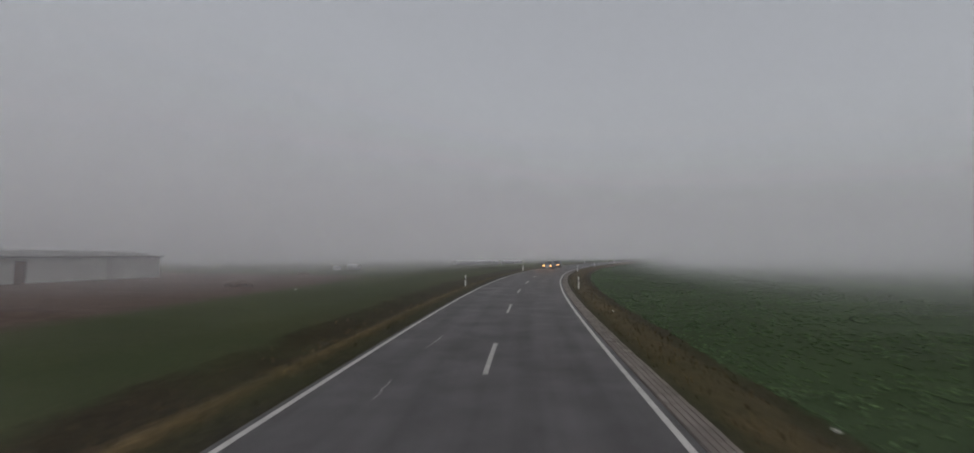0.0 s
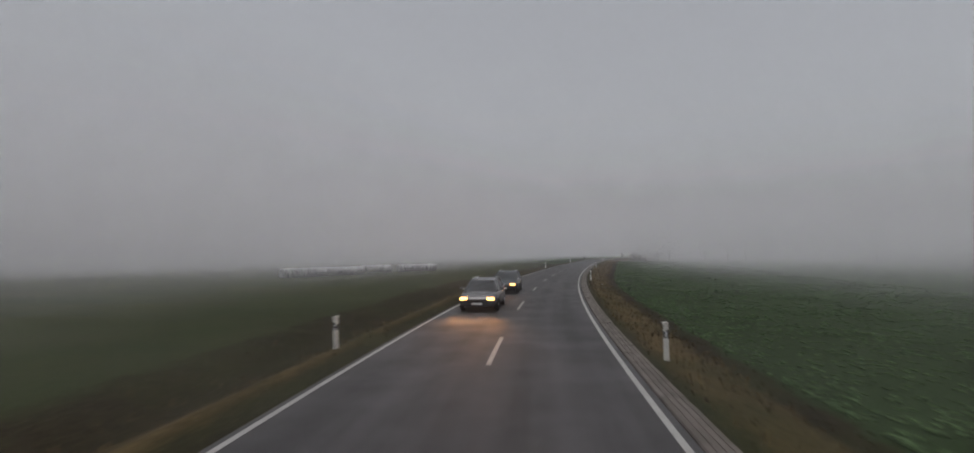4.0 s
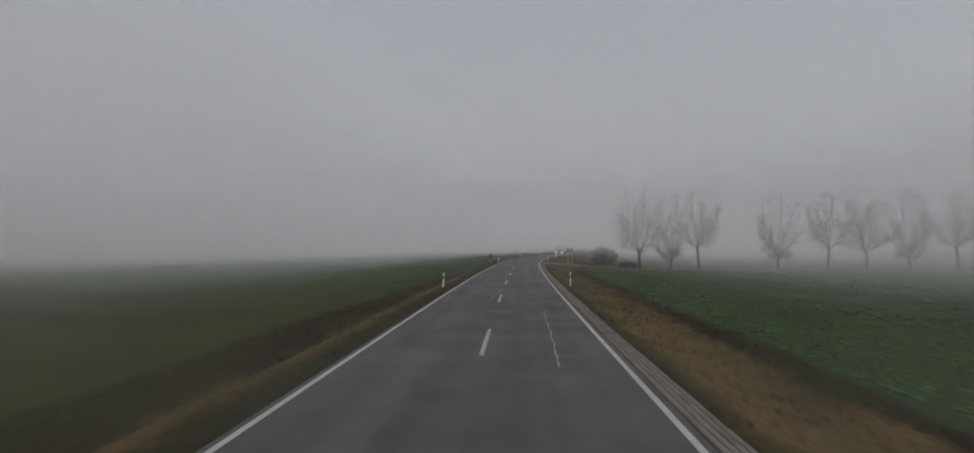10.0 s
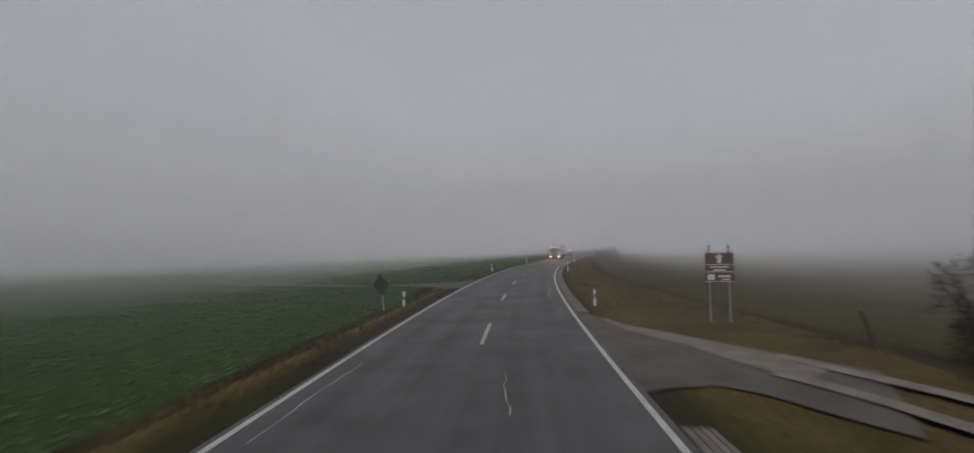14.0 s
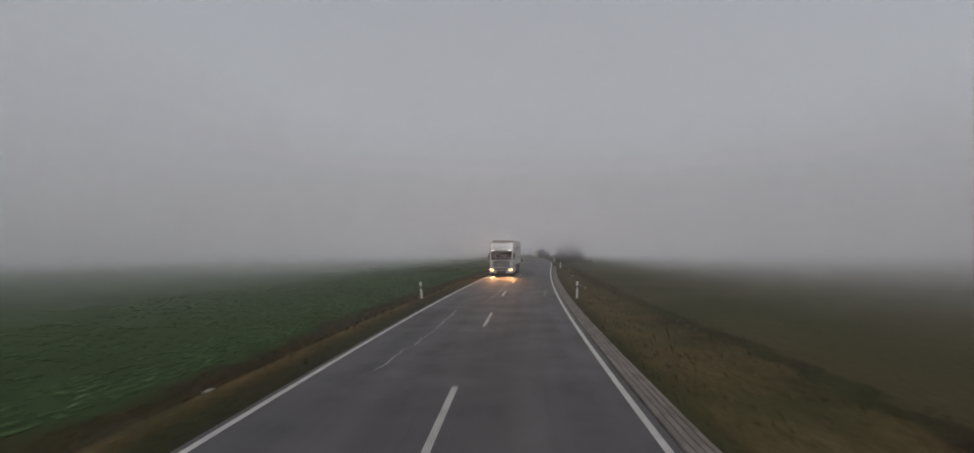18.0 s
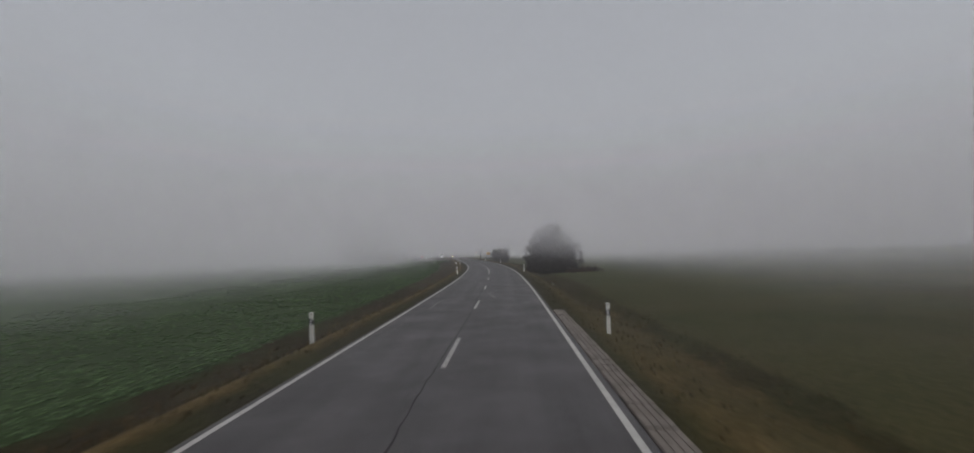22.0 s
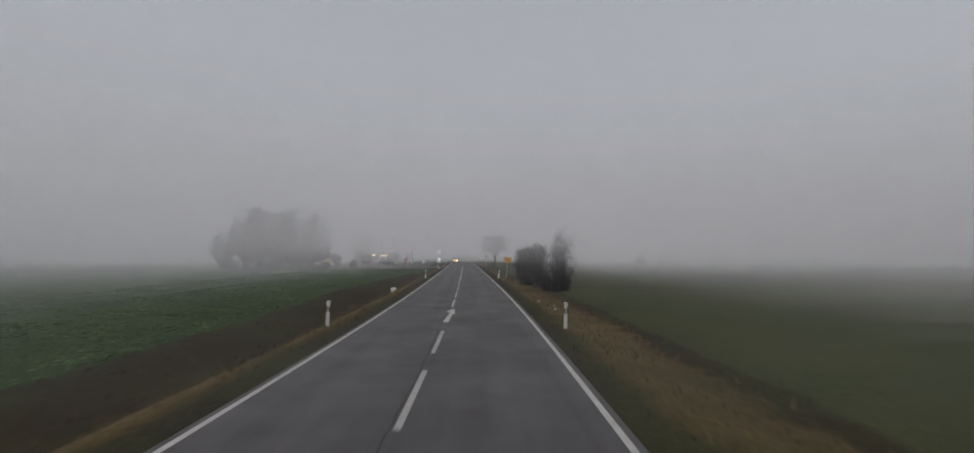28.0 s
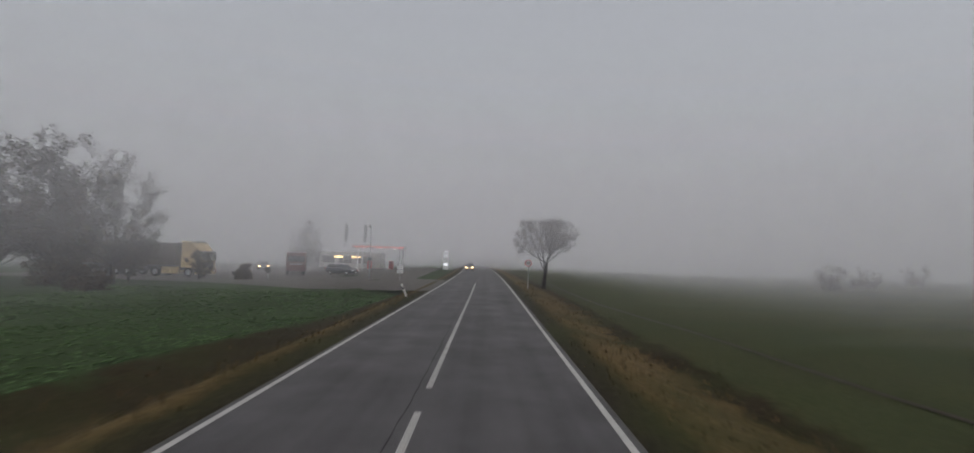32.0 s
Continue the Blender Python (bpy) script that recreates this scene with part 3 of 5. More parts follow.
def bare_tree(seed, m, height, trunk, girth, crown, label, limbs=11, leaves=0, group="", lean=0.0, sub=8, leaf_mat=None, twigs=4, category="tree", low=None, leaf=0.055, bare=0.08):
    """Limbs fan out of a short trunk and end on an egg-shaped outline as wide as crown."""
    rng = random.Random(seed)
    top = thing("tree", m, label, category, group)
    stem, wood, fine = Limbs(), Limbs(), Limbs()
    t_pts = bent(rng, Vector((0, 0, -0.15)), Vector((lean, 0, 1)), trunk + 0.15, 5, 0.03, 0.02)
    stem.add(t_pts, girth, girth * 0.72, 9)
    low = trunk * 0.8 if low is None else low
    mid, rx, rz = Vector((lean * height * 0.6, 0, (height + low) / 2)), crown / 2, (height - low) / 2
    tips = []

    def room(p, d):
        """How far the crown's outline lies from p along d."""
        o, e = p - mid, Vector((1 / rx, 1 / rx, 1 / rz))
        oo, dd = Vector((o.x * e.x, o.y * e.y, o.z * e.z)), Vector((d.x * e.x, d.y * e.y, d.z * e.z))
        qa, qb, qc = dd.dot(dd), 2 * oo.dot(dd), oo.dot(oo) - 1
        return max(0.5, (-qb + math.sqrt(max(0.02, qb * qb - 4 * qa * qc))) / (2 * qa))

    for i in range(limbs):
        a = (i + rng.uniform(-0.3, 0.3)) * math.tau * 0.382
        tilt = radians(4 + 70 * ((i + 0.5) / limbs)) * rng.uniform(0.85, 1.15)
        d = Vector((math.cos(a) * math.sin(tilt) + lean, math.sin(a) * math.sin(tilt), math.cos(tilt))).normalized()
        p = t_pts[rng.choice((3, 4, 5, 5))]
        pts = bent(rng, p, d, room(p, d) * rng.uniform(0.88, 1.0), 8, 0.035, 0.03)
        r = girth * rng.uniform(0.20, 0.32)
        wood.add(pts, r, 0.012, 6)
        for _ in range(sub):
            t = rng.uniform(bare, 0.92) * 8
            k = min(int(t), 7)
            p2, d2 = pts[k].lerp(pts[k + 1], t - k), (pts[k + 1] - pts[k]).normalized()
            d2 = (aside(rng, d2, rng.uniform(0.35, 0.75)) + Vector((0, 0, 0.15))).normalized()
            q = bent(rng, p2, d2, min(room(p2, d2) * rng.uniform(0.75, 1.0), height * 0.36), 5, 0.04, 0.035)
            wood.add(q, max(0.016, r * 0.36 * (1 - t / 12)), 0.007, 4)
            for u in shoots(rng, q, 8, 0.6, 1.15 * height / 11, 0.06, 0.06, 2, 0.1):
                fine.add(u, 0.012, 0.006, 3)
                for w in shoots(rng, u, twigs, 0.6, 0.50 * height / 11, 0.06, 0.05, 1, 0.15):
                    fine.add(w, 0.008, 0.004, 3)
                    tips += w
    stem.mesh("trunk", M_BARK, top)
    for part_of in (fine,):
        k = len(wood.v)
        wood.v += part_of.v
        wood.f += [tuple(k + i for i in f) for f in part_of.f]
    wood.mesh("crown", M_TWIG, top, "bare fanned branches" if not leaves else "")
    if leaves:
        leaf_mesh(rng, [rng.choice(tips) for _ in range(leaves)], leaf, 0.12, leaf_mat or M_LEAF_BROWN, top)
    return top


def shrub(seed, m, height, width, label, stems=16, dense=7, leaves=0, leaf_mat=None, leaf_size=0.04, low=0.0, depth=None, name="bush", core=0, reach=0.34, oval=False):
    """Many stems from one stool, branching close, with twigs down to the ground; core: leaves in its dark heart."""
    rng = random.Random(seed)
    top = thing(name, m, label, "bush")
    wood, fine, tips = Limbs(), Limbs(), []
    depth = depth or width
    for i in range(stems):
        a, r = rng.uniform(0, math.tau), math.sqrt(rng.uniform(0, 1))
        foot = Vector((math.cos(a) * r * width * 0.22, math.sin(a) * r * depth * 0.22, -0.1))
        goal = Vector((math.cos(a) * r * width * 0.5, math.sin(a) * r * depth * 0.5, height * (1.0 - 0.5 * r * r) * rng.uniform(0.72, 1.02)))
        if oval:
            w = rng.uniform(-0.75, 1.0)
            e = math.sqrt(1 - w * w) * rng.uniform(0.8, 1.0)
            foot = foot * 0.6
            foot.z = -0.1
            goal = Vector((math.cos(a) * e * width * 0.5, math.sin(a) * e * depth * 0.5, height * (0.53 + 0.45 * w)))
        d = goal - foot
        pts = bent(rng, foot, Vector((d.x * 0.5, d.y * 0.5, d.z)), d.length, 6, 0.07, -0.01)
        pts = [p.lerp(foot.lerp(goal, k / 6), 0.5) for k, p in enumerate(pts)]
        wood.add(pts, 0.045 * height / 4, 0.008, 5)
        for q in shoots(rng, pts, dense, 0.8, d.length * reach, 0.10, 0.02, 3, 0.08):
            q = [Vector((p.x, p.y, max(p.z, 0.05 + low))) for p in q]
            wood.add(q, 0.016, 0.006, 4)
            for u in shoots(rng, q, 6, 0.8, d.length * 0.15, 0.12, 0.0, 2, 0.1):
                fine.add(u, 0.009, 0.005, 3)
                tips += u[1:]
                for w in shoots(rng, u, 4, 0.8, d.length * 0.08, 0.12, 0.0, 1):
                    fine.add(w, 0.007, 0.004, 3)
                    tips += w[1:]
    k = len(wood.v)
    wood.v += fine.v
    wood.f += [tuple(k + i for i in f) for f in fine.f]
    wood.mesh("crown", M_TWIG, top)
    spots = [rng.choice(tips) for _ in range(leaves)]
    for _ in range(core):
        a, r, z = rng.uniform(0, math.tau), math.sqrt(rng.random()) * 0.44, rng.random() ** 1.3
        if oval:
            w = rng.uniform(-0.9, 1.0)
            e = math.sqrt(1 - w * w) * 0.46 * rng.uniform(0.3, 1.0) * (0.75 + 0.25 * w)
            spots.append(Vector((math.cos(a) * e * width, math.sin(a) * e * depth, height * (0.52 + 0.42 * w))))
            continue
        spots.append(Vector((math.cos(a) * r * width * (1 - 0.3 * z), math.sin(a) * r * depth * (1 - 0.3 * z), 0.05 + z * height * 0.55)))
    if spots:
        leaf_mesh(rng, spots, leaf_size, 0.06, leaf_mat or M_LEAF_BROWN, top)
    return top


ROW = "bare trees along the field track"
first = bare_tree(11, facing(250.1, 17.2, -0.30), 11.9, 2.2, 0.23, 7.4, "bare tree with ascending limbs beside the field track", 13, group=ROW)
second = bare_tree(23, facing(248.2, 20.9, -0.30), 10.9, 1.7, 0.21, 5.6, "bare tree forking low beside the field track", 12, group=ROW)
third = bare_tree(37, facing(247.6, 24.4, -0.30), 11.5, 3.0, 0.22, 6.2, "bare tree with a tall straight trunk beside the field track", 11, group=ROW)
for i, (s, lat, turn, k) in enumerate([(250, 35.5, 40, 1.0), (251, 42.5, 150, 0.98), (252, 48.0, 80, 1.0), (252, 53.5, 200, 1.04), (254, 61.0, 310, 1.0),
                                       (255, 70.0, 120, 1.08), (256, 78.0, 20, 1.1), (258, 86.0, 260, 1.1)]):
    src = (second, third, first)[i % 3]
    tr = copy_thing(src, facing(s, lat, -0.30, turn) @ Matrix.Diagonal((k, k, k, 1)))
    tagged(tr, "bare tree farther along the field track")

shrub(5, facing(260.8, 13.6, -0.3), 3.4, 5.2, "broad brown leafless bush beside the field track", 26, 8, 6000, M_LEAF_BROWN, 0.04, depth=4.0, core=5000)
shrub(6, facing(261.6, 13.6, -0.3), 3.9, 0.9, "thin sapling with dark leaves rising out of a bush", 3, 4, 350, M_LEAF_GREEN, 0.06, name="sapling")
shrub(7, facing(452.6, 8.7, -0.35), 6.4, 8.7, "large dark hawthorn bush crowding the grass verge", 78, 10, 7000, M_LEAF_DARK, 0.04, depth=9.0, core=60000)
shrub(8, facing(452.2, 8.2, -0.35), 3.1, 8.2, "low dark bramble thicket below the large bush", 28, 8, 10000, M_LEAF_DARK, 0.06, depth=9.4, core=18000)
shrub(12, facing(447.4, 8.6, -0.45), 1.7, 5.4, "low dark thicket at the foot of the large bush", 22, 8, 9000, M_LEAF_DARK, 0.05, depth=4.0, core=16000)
shrub(13, facing(454.0, 11.8, -0.3), 3.8, 4.4, "straggling bare bush with long side branches", 12, 8, 300, M_LEAF_BROWN, 0.035, reach=0.46)
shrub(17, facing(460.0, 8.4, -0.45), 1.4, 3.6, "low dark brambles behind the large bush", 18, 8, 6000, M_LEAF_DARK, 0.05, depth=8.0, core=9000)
shrub(14, facing(446.5, 11.4, -0.40), 0.8, 6.0, "brown withered brambles beside the large bush", 20, 8, 4500, M_LEAF_BROWN, 0.045, depth=5.0, core=4500)
shrub(9, facing(518.9, 8.1, -0.4), 4.9, 5.4, "bare spreading bush with curved dark branches", 24, 8, 700, M_LEAF_BROWN, 0.03, core=800, reach=0.46)
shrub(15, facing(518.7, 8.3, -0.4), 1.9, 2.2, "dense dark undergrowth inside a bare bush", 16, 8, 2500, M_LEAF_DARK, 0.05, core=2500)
shrub(10, facing(528.0, 7.0, -0.45), 4.1, 3.4, "dense oval bush with small olive-green leaves", 40, 8, 26000, M_LEAF_GREEN, 0.044, core=12000, oval=True)
shrub(16, facing(523.4, 8.2, -0.4), 1.0, 3.2, "low withered brambles between two bushes", 14, 7, 2200, M_LEAF_BROWN, 0.04, depth=4.0, core=2000)

bare_tree(51, facing(590.0, 7.1, -0.3), 7.2, 2.7, 0.24, 8.6, "leaning tree with a broad flat crown of withered leaves", 13, 12000, lean=0.07, sub=9, low=3.2, twigs=3, leaf=0.07, bare=0.25)
WOOD = "trees beside the lorry park"
grove = bare_tree(61, facing(573, -35, -0.25), 11.0, 1.6, 0.22, 7.0, "tall thin-crowned tree in the roadside grove", 11, 11000, WOOD, twigs=3, low=0.6, leaf=0.085)
grove2 = bare_tree(67, facing(566, -38, -0.25), 7.4, 1.0, 0.18, 6.0, "low dense tree in the roadside grove", 11, 6000, WOOD, leaf_mat=M_LEAF_BROWN, twigs=3, low=0.5, leaf=0.09)
for i, (s, lat, turn, k) in enumerate([(578, -29.5, 90, 1.0), (576, -33.0, 210, 1.12), (570, -37.0, 300, 1.05), (574, -40.5, 30, 1.1), (582, -31.0, 140, 0.62), (580, -36.0, 260, 0.95),
                                       (571, -43.0, 170, 1.0), (586, -27.0, 10, 0.42), (617, -27.4, 60, 0.78), (575, -31.0, 50, 0.6), (572, -34.0, 190, 0.7)]):
    src = grove2 if i in (4, 6, 7, 9, 10) else grove
    copy_thing(src, facing(s, lat, -0.25, turn) @ Matrix.Diagonal((k, k, k, 1)))
for i, (s, lat, w, h) in enumerate([(600, 44, 5.5, 3.8), (604, 52, 4.5, 3.2), (618, 72, 6.0, 4.2), (571, -26.0, 3.2, 1.6), (589, -24.0, 2.2, 1.9),
                                     (574, -30.5, 5.0, 2.8), (570, -36.0, 5.5, 3.0), (567.5, -41.0, 5.0, 2.8), (580, -33.5, 5.0, 2.6)]):
    shrub(70 + i, facing(s, lat, -0.3), h, w, "distant hedge bush standing in the field" if lat > 0 else "brown bush at the edge of the lorry park", 10, 5, 2500, M_LEAF_BROWN, 0.06, core=1500)


# ---- roadside furniture ----
def delineator(m, side, label, lean=0.0):
    """A marker post: white hollow blade, slanted black band, reflector, cap."""
    top = thing("delineator_post", m @ pose(0, 0, 0, 0, lean, 0), label, "marker post", "marker posts along the road")

    def blade(z0, z1, grow=0.0):
        bm = bmesh.new()
        out = [(-0.06 - grow, -0.05 - grow), (0.06 + grow, -0.05 - grow), (0.045 + grow, 0.045 + grow), (0.0, 0.07 + grow), (-0.045 - grow, 0.045 + grow)]
        rings = [[bm.verts.new((x, y, z + (side * x * 0.5 if zi and z1 < 0.97 else 0))) for x, y in out] for zi, z in enumerate((z0, z1))]
        for i in range(5):
            bm.faces.new((rings[0][i], rings[0][(i + 1) % 5], rings[1][(i + 1) % 5], rings[1][i]))
        bm.faces.new(rings[0][::-1])
        bm.faces.new(rings[1])
        return bm

    part("post_body", blade(-0.15, 0.98), M_POST, top)
    part("black_band", blade(0.60, 0.80, 0.003), M_BLACK, top, "slanting black band")
    bm = bmesh.new()
    if side > 0:
        box(bm, 0, -0.056, 0.62, 0.045, 0.012, 0.16, 0.004)
    else:
        tube(bm, (0, -0.050, 0.64), (0, -0.062, 0.64), 0.03, sides=12)
        part("reflector", bm, M_REFLECTOR, top, "silvery reflector")
        bm = bmesh.new()
        tube(bm, (0, -0.050, 0.73), (0, -0.062, 0.73), 0.03, sides=12)
    part("reflector", bm, M_REFLECTOR, top, "silvery reflector")
    bm = bmesh.new()
    box(bm, 0, 0.0, 0.975, 0.135, 0.13, 0.03, 0.012)
    part("cap", bm, M_POST, top)
    return top


LEFT = [(41.6, -4.8), (84.6, -4.7), (122.6, -4.4), (164.8, -4.6), (212.4, -4.3), (272.6, -4.7), (310.0, -4.6), (345.3, -4.62), (399.0, -4.95), (446.5, -4.2), (496.1, -4.65), (534.4, -4.1)]
RIGHT = [(41.1, 4.66), (83.8, 4.5), (122.5, 4.4), (165.5, 4.6), (214.3, 4.56), (272.8, 4.6), (311.3, 4.6), (346.6, 4.35), (399.3, 4.74), (448.2, 4.4), (495.8, 4.4), (536.2, 4.34)]
left_post = delineator(facing(*LEFT[0], -0.12), -1, "white plastic marker post with a slanting black band")
right_post = delineator(facing(*RIGHT[0], -0.12), 1, "white plastic marker post with a slanting black band")
rng = random.Random(4)
for src, rows in ((left_post, LEFT[1:]), (right_post, RIGHT[1:])):
    for s, lat in rows:
        tilt = 7 if (src is right_post and s > 530) else (-6 if src is left_post and 300 < s < 350 else rng.uniform(-2, 2))
        c = copy_thing(src, facing(s, lat, -0.34 if 272 < s < 273 else -0.12, rng.uniform(-8, 8)) @ pose(0, 0, 0, 0, tilt, 0))
        if abs(tilt) > 4:
            tagged(c, "white plastic marker post leaning over in the grass")
delineator(facing(571.0, -4.3, -0.12), -1, "white marker post knocked askew at the station drive", -24)


def rounded(w, h, r, cx=0.0, cz=0.0, n=4):
    pts = []
    for sx, sz, a0 in ((1, 1, 0), (-1, 1, 90), (-1, -1, 180), (1, -1, 270)):
        for i in range(n + 1):
            a = radians(a0 + 90 * i / n)
            pts.append((cx + sx * (w / 2 - r) + r * math.cos(a), cz + sz * (h / 2 - r) + r * math.sin(a)))
    return pts


def disc(r, n=24):
    return [(r * math.cos(i * math.tau / n), r * math.sin(i * math.tau / n)) for i in range(n)]


FLAT = Matrix.Identity(4)


def up(z, y=0.0, x=0.0):
    return Matrix.Translation((x, y, z))


def brown_sign():
    top = thing("tourist_sign", facing(267.4, 8.5, -0.45, -6), "brown tourist direction sign on two steel posts", "road sign")
    for x in (-0.34, 0.34):
        bm = bmesh.new()
        tube(bm, (x, 0.05, -0.2), (x, 0.05, 3.12), 0.038)
        part("post", bm, M_STEEL, top)
    for z, h in ((2.66, 0.44), (2.30, 0.26), (1.98, 0.34)):
        bm = bmesh.new()
        plate(bm, rounded(1.0, h, 0.03), 0.03, up(z, -0.02))
        panel = part("panel", bm, M_SIGN_BROWN, top)
        bm = bmesh.new()
        if h > 0.4:
            plate(bm, [(-0.06, -0.17), (0.06, -0.17), (0.06, 0.04), (0.15, 0.04), (0.0, 0.18), (-0.15, 0.04), (-0.06, 0.04)][::-1], 0.004, up(z, -0.026))
        elif h < 0.3:
            for w, dz in ((0.66, 0.05), (0.44, -0.06)):
                plate(bm, rounded(w, 0.045, 0.01, 0, dz), 0.004, up(z, -0.026))
        else:
            plate(bm, rounded(0.24, 0.22, 0.05, -0.30, 0), 0.004, up(z, -0.026))
            plate(bm, rounded(0.42, 0.07, 0.02, 0.16, 0.03), 0.004, up(z, -0.026))
            plate(bm, rounded(0.30, 0.05, 0.02, 0.20, -0.09), 0.004, up(z, -0.026))
        part("marking", bm, M_SIGN_WHITE, panel, "white arrow" if h > 0.4 else "white bars of lettering")
        bm = bmesh.new()
        plate(bm, rounded(1.0, 0.02, 0.009, 0, -h / 2 + 0.004), 0.004, up(z, -0.026))
        part("border", bm, M_SIGN_WHITE, panel)
    for x in (-0.34, 0.34):
        bm = bmesh.new()
        tube(bm, (x, 0.05, 3.12), (x, 0.05, 3.16), 0.045)
        part("post_cap", bm, M_BLACK, top)


brown_sign()


def town_sign():
    top = thing("town_sign", facing(539.8, 5.6, -0.25, -4) @ pose(0, 0, 0, 0, 3, 0), "yellow town sign with black border on one post", "road sign")
    bm = bmesh.new()
    tube(bm, (0, 0.05, -0.2), (0, 0.05, 2.2), 0.038)
    part("post", bm, M_STEEL, top)
    tilt = Matrix.Rotation(radians(4), 4, "Y")
    bm = bmesh.new()
    plate(bm, rounded(1.0, 0.70, 0.03), 0.03, up(2.28, -0.02) @ tilt)
    panel = part("panel", bm, M_SIGN_YELLOW, top)
    for dz in (0.325, -0.325):
        bm = bmesh.new()
        plate(bm, rounded(0.98, 0.025, 0.01, 0, dz), 0.004, up(2.28, -0.026) @ tilt)
        part("border", bm, M_BLACK, panel, "black border line")
    for w, h, dz in ((0.20, 0.05, 0.17), (0.72, 0.10, 0.04), (0.62, 0.055, -0.15)):
        bm = bmesh.new()
        plate(bm, rounded(w, h, 0.012, -0.2 if w < 0.3 else 0, dz), 0.004, up(2.28, -0.026) @ tilt)
        part("lettering_bar", bm, M_BLACK, panel)


town_sign()


def diamond_sign():
    top = thing("diamond_sign", facing(275.0, -6.45, -0.45, -25) @ pose(0, 0, 0, 0, -7, 0), "dark back of a diamond sign on a leaning post", "road sign")
    bm = bmesh.new()
    tube(bm, (0, 0.03, -0.2), (0, 0.03, 1.55), 0.035)
    part("post", bm, M_STEEL, top)
    bm = bmesh.new()
    plate(bm, rounded(0.86, 0.86, 0.10), 0.03, up(1.30, -0.02) @ Matrix.Rotation(radians(45), 4, "Y") @ Matrix.Diagonal((1, 1, 1, 1)))
    part("panel", bm, M_SIGN_BACK, top, "bare dark metal back")
    bm = bmesh.new()
    box(bm, 0, 0.0, 1.30, 0.30, 0.03, 0.03, 0.004)
    part("clamp", bm, M_STEEL, top)


diamond_sign()


def round_sign(m, height, label, ring=True):
    top = thing("round_sign", m, label, "road sign")
    bm = bmesh.new()
    tube(bm, (0, 0.04, -0.2), (0, 0.04, height + 0.1), 0.032)
    part("post", bm, M_STEEL, top)
    bm = bmesh.new()
    plate(bm, disc(0.33), 0.025, up(height, -0.01))
    panel = part("panel", bm, M_SIGN_RED if ring else M_SIGN_BACK, top)
    if ring:
        bm = bmesh.new()
        plate(bm, disc(0.25), 0.004, up(height, -0.016))
        part("face", bm, M_SIGN_WHITE, panel, "white face")
        bm = bmesh.new()
        for x in (-0.08, 0.08):
            plate(bm, rounded(0.10, 0.20, 0.03, x, 0), 0.004, up(height, -0.021))
        part("marking", bm, M_BLACK, panel)
    return top


round_sign(facing(584.5, 5.0, -0.2), 2.55, "round speed sign with a red ring on a post")
round_sign(facing(590.0, -22.0, -0.2), 1.0, "low round sign seen from behind", False)


def marker_stone(m):
    top = thing("marker_stone", m, "white painted kilometre stone tilted in the grass", "marker stone", "kilometre stones")
    bm = bmesh.new()
    box(bm, 0, 0, -0.1, 0.38, 0.20, 0.36, 0.04)
    part("stone", bm, M_POST, top)
    return top


stone = marker_stone(facing(516.2, -5.15, -0.18) @ pose(0, 0, 0, 0, -8, 20))
copy_thing(stone, facing(112.0, -5.6, -0.25) @ pose(0, 0, 0, 0, 10, -15))


def leaning_stake():
    top = thing("fence_stake", facing(262.7, 10.9, -0.3) @ pose(0, 0, 0, 0, -20, 0), "weathered wooden stake leaning beside a bush", "stake")
    bm = bmesh.new()
    tube(bm, (0, 0, -0.2), (0, 0, 1.25), 0.06, 0.045, 8)
    part("stake", bm, M_WOOD, top)


leaning_stake()


def hay_rack():
    """A squat stack of old stumps beside the track."""
    rg = random.Random(8)
    for i, (dx, dy, h, r) in enumerate([(-0.8, 0, 0.80, 0.26), (-0.2, 0.2, 1.0, 0.28), (0.4, -0.1, 0.85, 0.26), (0.95, 0.1, 0.75, 0.24)]):
        top = thing("tree_stump", facing(252.2 + dy, 15.9 + dx, -0.35), "dark sawn tree stump with ragged suckers beside the track", "stump", "stumps by the track")
        bm = bmesh.new()
        for k in range(6):
            tube(bm, (0, 0, -0.1) if not k else (rg.gauss(0, r * 0.4), rg.gauss(0, r * 0.4), -0.1), (rg.gauss(0, r * 0.9), rg.gauss(0, r * 0.9), h * rg.uniform(0.55, 1.1)), r * 0.42, r * 0.26, 8)
        part("stump", bm, M_BARK, top)
        fine = Limbs()
        for k in range(110):
            p = Vector((rg.gauss(0, r * 0.9), rg.gauss(0, r * 0.9), rg.uniform(0.1, h)))
            fine.add(bent(rg, p, Vector((rg.gauss(0, 1), rg.gauss(0, 1), 1.2)), rg.uniform(0.25, 0.6), 3, 0.1, 0.05), 0.012, 0.004, 3)
        tagged(fine.mesh("suckers", M_TWIG, top), kind="stuff")


hay_rack()


